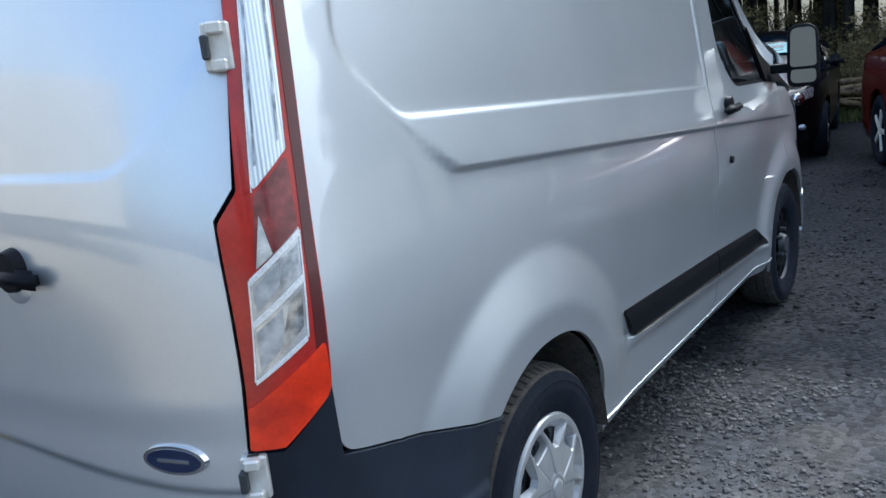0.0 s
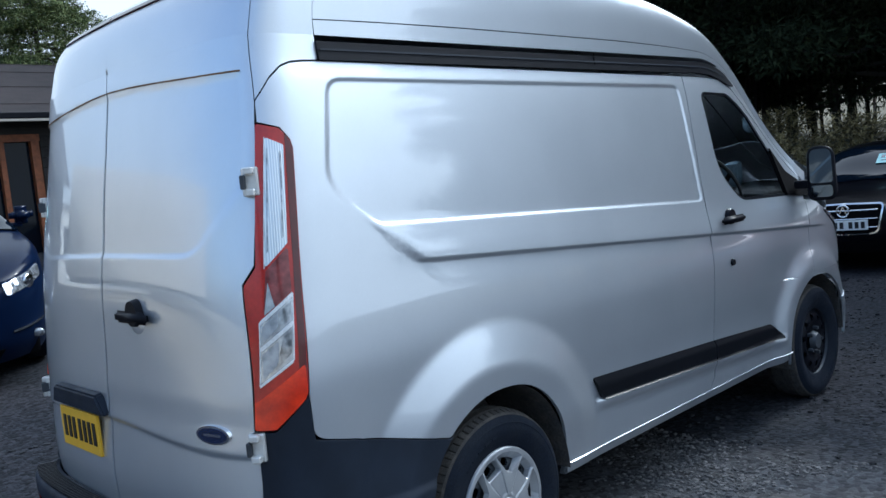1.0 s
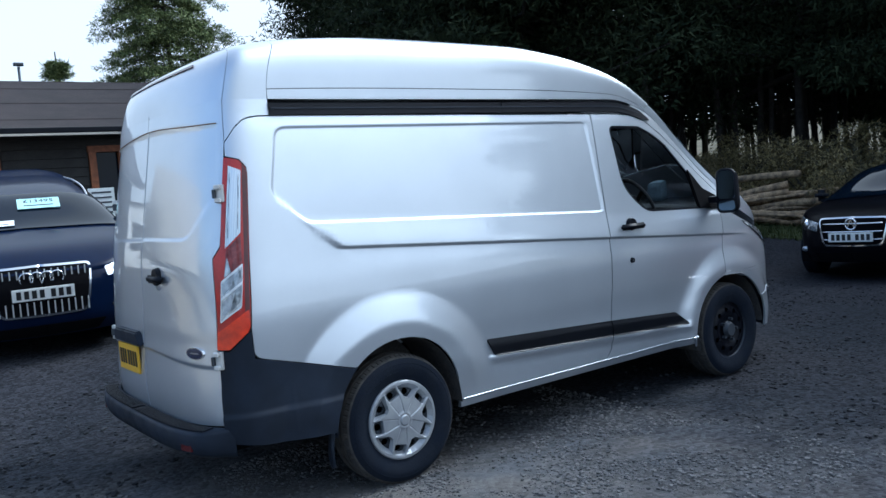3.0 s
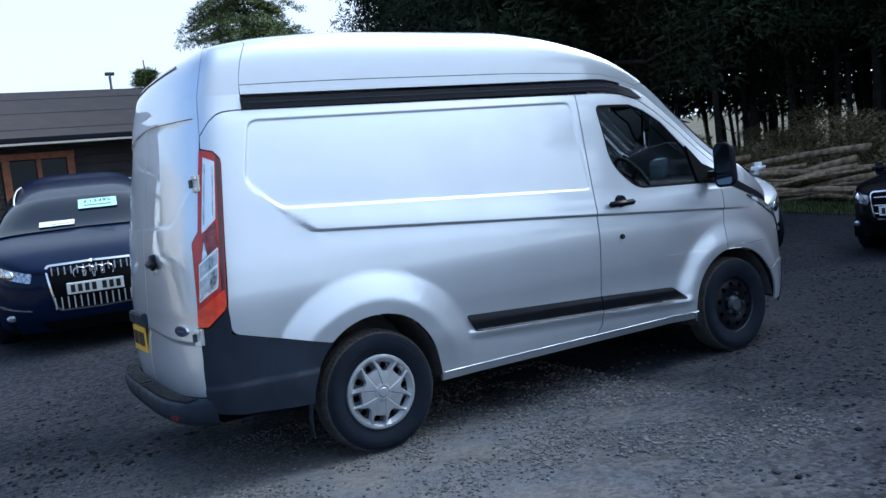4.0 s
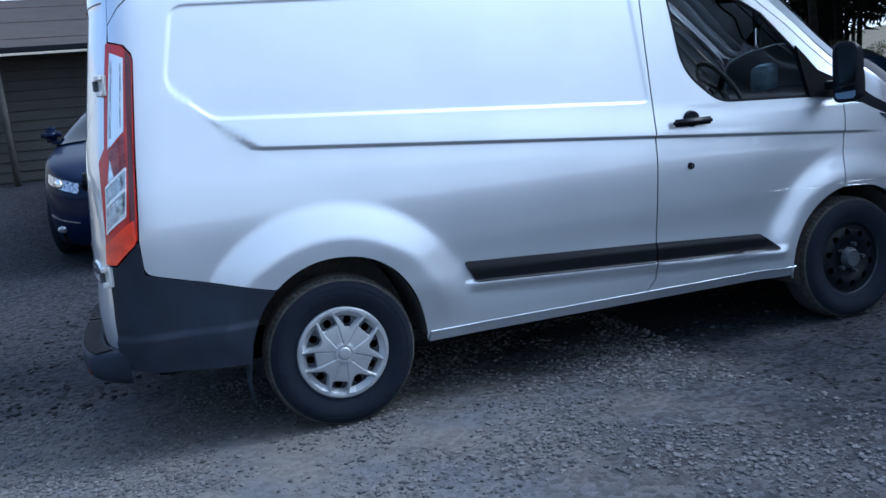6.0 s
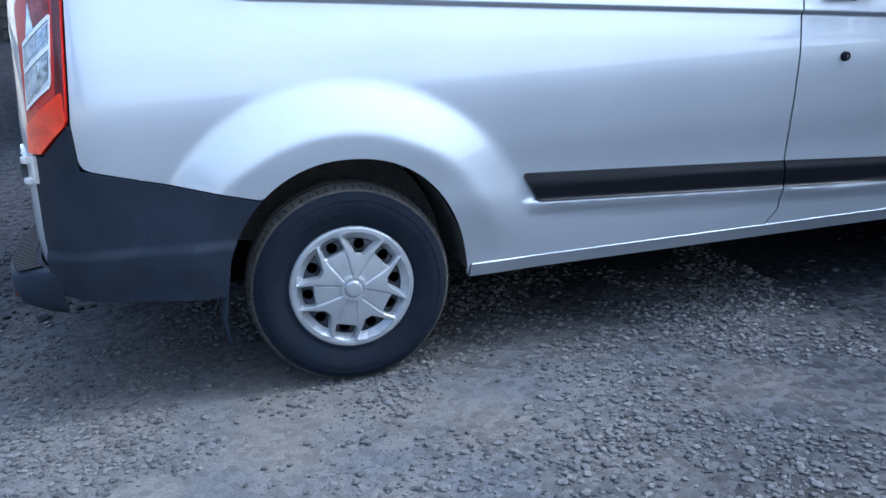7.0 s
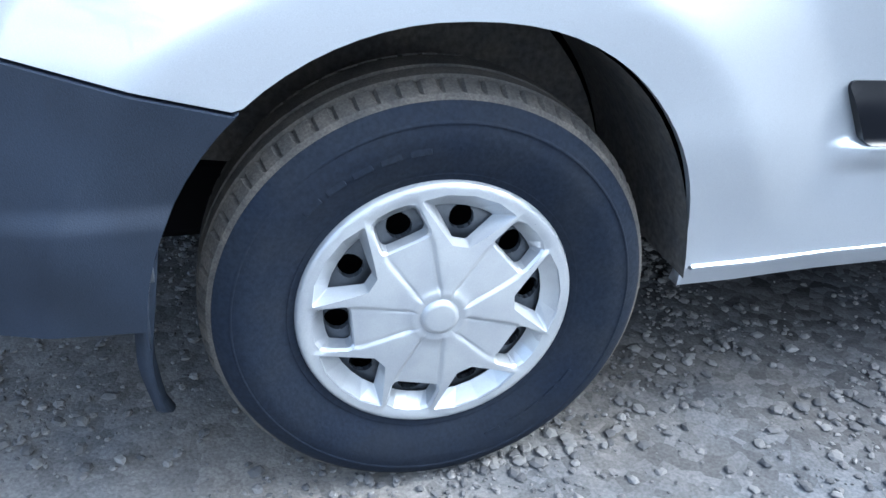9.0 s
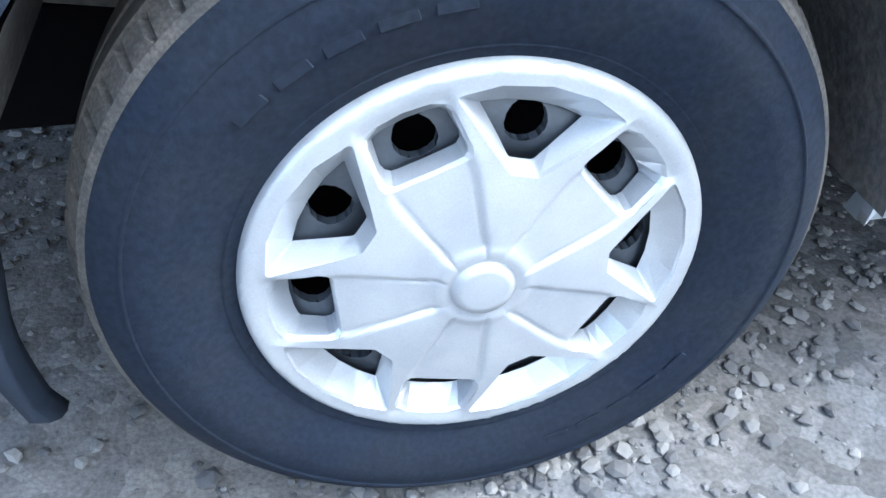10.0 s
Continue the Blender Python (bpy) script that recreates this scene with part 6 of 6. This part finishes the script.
for x0, x1, z0, z1 in openings:
    win = part("window" if z0 > 1.5 else "door", box((x1 - x0 - .1, .02, z1 - z0 - .1), ((x0 + x1) / 2, HY0 + .0, (z0 + z1) / 2), 0), M_DARKGLASS, hut, "brown-framed window" if z0 > 1.5 else "brown glazed door")
    bm = bmesh.new()
    for at, size in ((((x0 + x1) / 2, z0), (x1 - x0 + .14, .10)), (((x0 + x1) / 2, z1), (x1 - x0 + .14, .10)), ((x0, (z0 + z1) / 2), (.11, z1 - z0 - .102)), ((x1, (z0 + z1) / 2), (.11, z1 - z0 - .102)), (((x0 + x1) / 2, (z0 + z1) / 2), (.07, z1 - z0 - .102))):
        add_box(bm, (size[0], .13, size[1]), (at[0], HY0 - .05, at[1]))
    part("frame", bm, M_WINDOWWOOD, win, "orange-brown wooden frame")
# roof: two felt slopes with lapped courses
mid = (HY0 + HY1) / 2
for sgn in (1, -1):
    y_e = mid - sgn * (mid - HY0 + .45)
    a, b = Vector((0, y_e, EAVE - .10)), Vector((0, mid, RIDGE))
    d = b - a
    for k in range(6):
        c = a + d * (k + .5) / 6
        part("felt_course", box((HX1 - HX0 + .7, d.length / 6 + .06, .03), ((HX0 + HX1) / 2, c.y, c.z + .012 * (k % 2)), .006, Matrix.Rotation(math.atan2(d.z, d.y), 4, "X"), 1), M_FELT, hut, "brown mineral felt" if k == 0 else "")
part("fascia", box((HX1 - HX0 + .7, .03, .035), ((HX0 + HX1) / 2, HY0 - .545, EAVE - .185), .004), M_BEIGE, hut, "thin pale fascia strip under the eave")
part("gutter", box((HX1 - HX0 + .7, .10, .09), ((HX0 + HX1) / 2, HY0 - .50, EAVE - .12), .02), M_TRIM, hut, "dark gutter under the eave")
vs, fs = tube([(-2.6, HY0 - .4, .8), (-2.63, HY0 - .42, EAVE - .1)], .05, 8)
mesh_object("corner_post", vs, fs, M_CLADDING, hut)
sign = thing("notice_board", "white notice board with grey bars beside the hut door", "sign", pose(1.24, HY0 - .42, 1.0))
part("panel", box((.40, .03, .46), (0, 0, .84), .004), M_PAPER, sign)
bm = bmesh.new()
for k in range(5):
    add_box(bm, (.30, .004, .028), (0, -.018, 1.00 - k * .08))
part("text_bars", bm, M_STEEL, sign)
part("post", box((.05, .05, .9), (0, .035, .35), .004), M_CLADDING, sign)


# ---- trees ----
def blade_cloud(rng, clumps, per, size, flat=.55):
    """Many small pointed blades round clump centres (place, radius)."""
    c = np.repeat(np.array([q[0] for q in clumps]), per, 0)
    rad = np.repeat(np.array([q[1] for q in clumps]), per)[:, None]
    n = len(c)
    unit = lambda v: v / (np.linalg.norm(v, axis=1, keepdims=True) + 1e-9)
    d = unit(rng.normal(size=(n, 3)))
    at = c + d * rad * rng.random((n, 1)) ** .5 * np.array([1, 1, flat])
    t = unit(d * .6 + rng.normal(size=(n, 3)) * .5 - np.array([0, 0, .15]))
    u = unit(np.cross(t, rng.normal(size=(n, 3))))
    long, wide = size * rng.uniform(.7, 1.5, (n, 1)), size * rng.uniform(.25, .45, (n, 1))
    vs = np.stack([at - u * wide * .6, at + u * wide * .6, at + t * long * 1.25], 1).reshape(-1, 3)
    return vs.tolist(), [(3 * i, 3 * i + 1, 3 * i + 2) for i in range(n)]


def conifer(name, height, crown_from, spread_r, seed, mat, label, limbs=70, per=34, size=.26, ragged=.5, lean=0.0, power=.75):
    rng = np.random.default_rng(seed)
    ob = thing(name, label, "tree")
    pts = [(lean * (k / 8) ** 2 + .06 * math.sin(k * 1.3 + seed), .06 * math.cos(k * 1.7 + seed), height * k / 8 - .3) for k in range(9)]
    mesh_object("trunk", *tube(pts, .013 * height, 9, .02), M_BARK, ob, "rough brown trunk")
    at = lambda z: np.array([lean * (z / height) ** 2, 0, z])
    clumps, wood = [], ([], [])
    for _ in range(limbs):
        f = rng.random() ** .85
        z = crown_from + (height - crown_from) * f
        reach = spread_r * (1 - f) ** power * rng.uniform(1 - ragged, 1.15) + .25
        a = rng.uniform(0, 6.283)
        rise = rng.uniform(-.15, .35)
        tip = at(z) + np.array([math.cos(a) * reach, math.sin(a) * reach, reach * rise])
        wood = joined(wood, tube([at(z), (at(z) + tip) / 2 + np.array([0, 0, -.08 * reach]), tip], .022 + .012 * reach, 4, .006))
        for q in (.45, .7, .9, 1.0):
            c = at(z) + (tip - at(z)) * q + rng.normal(size=3) * .12
            clumps.append((c, (.30 + .16 * reach) * rng.uniform(.7, 1.2)))
    mesh_object("branchwork", *wood, M_BARK, ob)
    mesh_object("crown", *blade_cloud(rng, clumps, per, size), mat, ob, smooth=False)
    return ob


def tiered_conifer(name, height, spread_r, seed, mat, label, tiers=26, power=.5, per=56):
    """A broad conifer of drooping, flat sprays in tiers, with sky between their tips."""
    rng = np.random.default_rng(seed)
    ob = thing(name, label, "tree")
    mesh_object("trunk", *tube([(0, 0, -.3), (.1, 0, height * .5), (0, .1, height)], .016 * height, 9, .03), M_BARK, ob, "rough brown trunk")
    clumps, wood = [], []
    for k in range(tiers):
        f = (k + rng.uniform(-.3, .3)) / tiers
        z = .8 + (height - .8) * max(f, 0)
        for j in range(rng.integers(9, 13)):
            a = 2.4 * k + 6.283 * j / 11 + rng.uniform(-.25, .25)
            reach = spread_r * max(1 - f, .02) ** power * rng.uniform(.62, 1.12) + .2
            rise = rng.uniform(-.05, .28)
            out = np.array([math.cos(a), math.sin(a), 0])
            side = np.array([-out[1], out[0], 0])
            spine = lambda q: np.array([0, 0, z]) + out * reach * q + np.array([0, 0, reach * (rise * q - .42 * q * q)])
            wood.append(tube([spine(0), spine(.5), spine(1)], .03 + .008 * reach, 4, .008))
            for q in (.35, .5, .65, .8, .92, 1.0):
                span = reach * .20 * (1.15 - q)
                for w in (-1, 0, 1) if q < .9 else (0,):
                    clumps.append((spine(q) + side * span * w + np.array([0, 0, -.10 * abs(w)]) + rng.normal(size=3) * .06, (.26 + .05 * reach) * rng.uniform(.7, 1.15)))
    mesh_object("branchwork", *joined(*wood), M_BARK, ob)
    mesh_object("crown", *blade_cloud(rng, clumps, per, .13, .42), mat, ob, smooth=False)
    return ob


def plant(source, x, y, turn, scale=1.0):
    t = copy_thing(source, Matrix.Translation((x, y, float(ground_z(x, y)))) @ Matrix.Rotation(radians(turn), 4, "Z"))
    t.scale = (scale, scale, scale)
    return t


def stand(source, x, y, turn=0):
    source.matrix_basis = Matrix.Translation((x, y, float(ground_z(x, y)))) @ Matrix.Rotation(radians(turn), 4, "Z")


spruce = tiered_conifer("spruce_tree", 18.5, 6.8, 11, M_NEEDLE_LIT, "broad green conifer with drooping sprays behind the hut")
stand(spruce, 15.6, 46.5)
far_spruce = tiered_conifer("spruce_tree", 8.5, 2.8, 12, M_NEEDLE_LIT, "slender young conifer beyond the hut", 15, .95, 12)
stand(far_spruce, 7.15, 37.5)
pine_a = conifer("pine_tree", 14.0, 2.4, 4.4, 21, M_NEEDLE, "tall dark pine with bare lower trunk", 130, 185, .13, .45)
stand(pine_a, 12.7, 11.5)
pine_b = conifer("pine_tree", 15.0, 3.0, 4.2, 22, M_NEEDLE, "tall dark pine with bare lower trunk", 120, 185, .13, .5, .8)
stand(pine_b, 16.0, 15.5, 50)
pine_c = conifer("pine_tree", 13.0, 2.6, 4.0, 23, M_NEEDLE, "dark pine with ragged low limbs", 120, 185, .13, .6, -1.0)
stand(pine_c, 19.0, 13.0, 120)
plant(pine_a, 11.9, 11.0, 200, 1.1)
rng = np.random.default_rng(4)
PINES = [(14.5, 22.0), (19.0, 18.5), (17.6, 10.6), (21.5, 9.6), (18.6, 7.4), (22.0, 5.4), (19.6, 3.4), (22.6, 1.2), (20.0, -.8), (23.4, -3.2), (20.6, -5.2), (24.0, -8.0), (22.5, -12.0), (18.5, 24.0), (24.0, 15.0), (25.5, 8.5), (26, 3), (27, -2), (24, -17)]
for i, (x, y) in enumerate(PINES):
    plant((pine_a, pine_b, pine_c)[i % 3], x, y, rng.uniform(0, 360), rng.uniform(.9, 1.15))
# the wood goes on behind as one dark mass of foliage over thin stems
rng = np.random.default_rng(40)
clumps = []
for _ in range(1150):
    a = rng.uniform(radians(-35), radians(62))
    d = rng.uniform(27, 38)
    clumps.append((np.array([d * math.cos(a), d * math.sin(a), 3.5 + 12.7 * rng.random() ** 1.3]), rng.uniform(.9, 1.7)))
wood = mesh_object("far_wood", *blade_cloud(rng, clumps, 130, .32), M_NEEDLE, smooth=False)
tagged(wood, "dark mass of pine foliage filling the wood behind", "wood", kind="stuff")
stems = ([], [])
for _ in range(260):
    a, d = rng.uniform(radians(-35), radians(46)), rng.uniform(18, 38)
    x, y = d * math.cos(a), d * math.sin(a)
    stems = joined(stems, tube([(x, y, 0), (x + rng.uniform(-.4, .4), y, 4), (x + rng.uniform(-.8, .8), y, 7.5)], rng.uniform(.07, .17), 6, .05))
tagged(mesh_object("far_trunk", *stems, M_BARK), "thin grey pine stems deeper in the wood", "wood", kind="stuff")


def bush(name, label, seed, n, radius, h, mat, per=380, size=.045):
    rng = np.random.default_rng(seed)
    clumps = [(np.array([rng.normal() * radius, rng.normal() * radius, abs(rng.normal()) * h + .1]), .35) for _ in range(n)]
    ob = thing(name, label, "bush")
    mesh_object("leaves", *blade_cloud(rng, clumps, per, size), mat, ob, smooth=False)
    mesh_object("stems", *joined(*[tube([(0, 0, -.1), tuple(c[0])], .015, 4, .005) for c in clumps[::2]]), M_BARK, ob)
    return ob


# the brush's black shade and golden light are put into its leaf colours
M_BUSH = by_random(material("brush_leaves", (.10, .10, .04), .8), (.008, .009, .004), (.25, .195, .075))
bush_a = bush("bush", "low tangled brush at the foot of the pines", 31, 34, .8, .55, M_BUSH)
bush_a.matrix_basis = Matrix.Translation((15.2, 8.0, float(ground_z(15.2, 8.0))))
for i, (x, y) in enumerate([(16.2, 9.6), (15.0, 6.4), (14.5, 4.6), (15.2, 2.6), (14.8, .6), (15.4, -1.4), (15.0, -3.6), (15.8, -5.6), (14.4, 10.8), (13.0, 12.6), (17.2, 7.6), (17.6, 5.2), (17.0, 3.4), (18.0, 1.4), (17.6, -.6), (18.2, -2.8), (19.8, 8.8), (20.2, 6.6), (20.6, 4.4), (20.8, 2.2), (21, -1.5)]):
    plant(bush_a, x, y, 47 * i, 1.0 + .22 * (i % 4))

# felled logs and thinnings heaped along the far edge of the yard
edge_x = lambda y: 13.2 - .33 * (y - 2)
rng = np.random.default_rng(9)
for i in range(130):
    y = rng.uniform(-4.5, 9.5)
    x = edge_x(y) + rng.uniform(-.35, .9)
    L = rng.uniform(1.6, 4.2)
    r = rng.uniform(.02, .085)
    pts = [((k / 6 - .5) * L, .10 * math.sin(k * 1.1 + i), .05 * math.sin(k * .9 + 2 * i)) for k in range(7)]
    ob = mesh_object("felled_log", *tube(pts, r, 9, r * .6), M_LOG)
    ob.matrix_basis = pose(x, y, float(ground_z(x, y)) + r + rng.random() ** 2 * .6, 0, rng.uniform(-9, 9), 108 + rng.uniform(-32, 32))
    tagged(ob, "weathered felled log in a low heap at the yard's edge", "log", "felled logs")

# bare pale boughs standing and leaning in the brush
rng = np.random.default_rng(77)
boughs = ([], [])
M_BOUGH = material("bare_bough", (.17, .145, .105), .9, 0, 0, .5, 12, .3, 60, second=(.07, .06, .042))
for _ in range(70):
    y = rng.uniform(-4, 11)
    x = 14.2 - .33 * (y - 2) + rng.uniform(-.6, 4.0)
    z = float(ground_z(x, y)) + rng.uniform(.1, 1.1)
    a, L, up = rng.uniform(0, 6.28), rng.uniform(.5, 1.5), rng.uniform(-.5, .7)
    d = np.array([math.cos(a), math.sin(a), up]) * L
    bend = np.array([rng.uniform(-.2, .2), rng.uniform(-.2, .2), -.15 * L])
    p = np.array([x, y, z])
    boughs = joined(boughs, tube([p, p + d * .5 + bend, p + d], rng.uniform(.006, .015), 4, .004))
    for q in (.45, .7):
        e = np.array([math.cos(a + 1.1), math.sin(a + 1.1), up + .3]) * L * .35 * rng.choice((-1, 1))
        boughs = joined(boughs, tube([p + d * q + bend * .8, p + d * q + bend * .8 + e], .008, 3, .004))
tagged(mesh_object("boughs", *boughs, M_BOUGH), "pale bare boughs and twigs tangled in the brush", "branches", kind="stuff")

# rough grass in front of the logs
vs, fs = [], []
rng = np.random.default_rng(14)
for _ in range(9000):
    y = rng.uniform(-7, 11)
    x = edge_x(y) - 1.2 + rng.uniform(-.7, 1.6)
    z = float(ground_z(x, y))
    a, h, w = rng.uniform(0, 6.28), rng.uniform(.05, .16), .012
    dx, dy = math.cos(a), math.sin(a)
    n = len(vs)
    vs += [(x - dx * w, y - dy * w, z - .01), (x + dx * w, y + dy * w, z - .01), (x + dy * h * .4, y - dx * h * .4, z + h)]
    fs.append((n, n + 1, n + 2))
tagged(mesh_object("grass", vs, fs, M_GRASS, smooth=False), "strip of rough grass along the yard's edge", "grass", kind="stuff")
verge = mesh_object("verge", [(x, y, float(ground_z(x, y)) + .012) for y in np.linspace(-8, 12, 21) for x in np.linspace(edge_x(y) - 1.7, edge_x(y) + 6, 6)],
                    [(i * 6 + k, i * 6 + k + 1, i * 6 + k + 7, i * 6 + k + 6) for i in range(20) for k in range(5)], M_GRASS)
tagged(verge, "mossy verge under the logs", "verge", kind="structure")
field = mesh_object("field", [(x, y, float(ground_z(x, y)) + .02 + .095 * (x - 24)) for x in np.linspace(24, 140, 14) for y in np.linspace(-90, 120, 20)],
                    [(i * 20 + k, (i + 1) * 20 + k, (i + 1) * 20 + k + 1, i * 20 + k + 1) for i in range(13) for k in range(19)], M_FIELD)
tagged(field, "pale dry field beyond the pines", "field", kind="structure")

# mast with floodlights beyond the hut
mast = thing("floodlight_mast", "thin mast with floodlights beyond the hut", "mast", pose(5.0, 34.7, 1.45))
mesh_object("pole", *tube([(0, 0, -1.2), (0, 0, 7.0)], .06, 8, .06), M_STEEL, mast)
part("lamp_head", box((.4, .2, .14), (0, 0, 7.1), .03), M_STEEL, mast)

# what stands across the yard, seen in the paint of the van's rear doors
office = thing("white_cabin", "white cabin with a dark window across the yard", "cabin", parked(-7.5, 26.0, -70, 1))
part("walls", box((3.0, 7.0, 3.0), (0, 0, 1.5), .03), M_WHITEWALL, office)
part("window", box((.04, 1.6, 1.0), (1.51, -1.2, 1.7), .01), M_DARKGLASS, office)
part("flat_roof", box((3.3, 7.3, .15), (0, 0, 3.08), .02), M_FELT, office)
trailer = thing("beige_trailer", "beige box trailer standing across the yard", "trailer", parked(-7.9, 9.4, -34, 1))
part("box_body", box((2.4, 8.4, 2.3), (0, 0, 1.75), .05), M_BEIGE, trailer)
part("chassis", box((2.0, 8.0, .2), (0, 0, .5), .02), M_GAP, trailer)
for y in (-.6, .6):
    for x in (-1.05, 1.05):
        bm = bmesh.new()
        bmesh.ops.create_cone(bm, segments=28, radius1=.36, radius2=.36, depth=.22, cap_ends=True, matrix=Matrix.Translation((x, y, .36)) @ Matrix.Rotation(radians(90), 4, "Y"))
        part("wheel", bm, M_RUBBER, trailer)
# pines along the yard's sunny side, mirrored in the van's flank
for i, (x, y) in enumerate([(16.2, -6.2), (17.0, -9.2), (13.6, -8.4), (13.0, -11.2), (16.4, -12.6), (20.5, -11.5), (19.5, -14.5)]):
    plant((pine_b, pine_a, pine_c)[i % 3], x, y, 53 * i, .8 + .05 * (i % 3))
# unseen pines added on the opposite side, only for reflections
for i, (x, y) in enumerate([(-22, -16), (-25, -24), (-14, -28)]):
    plant((pine_c, pine_a, pine_b)[i % 3], x, y, 71 * i, .62)
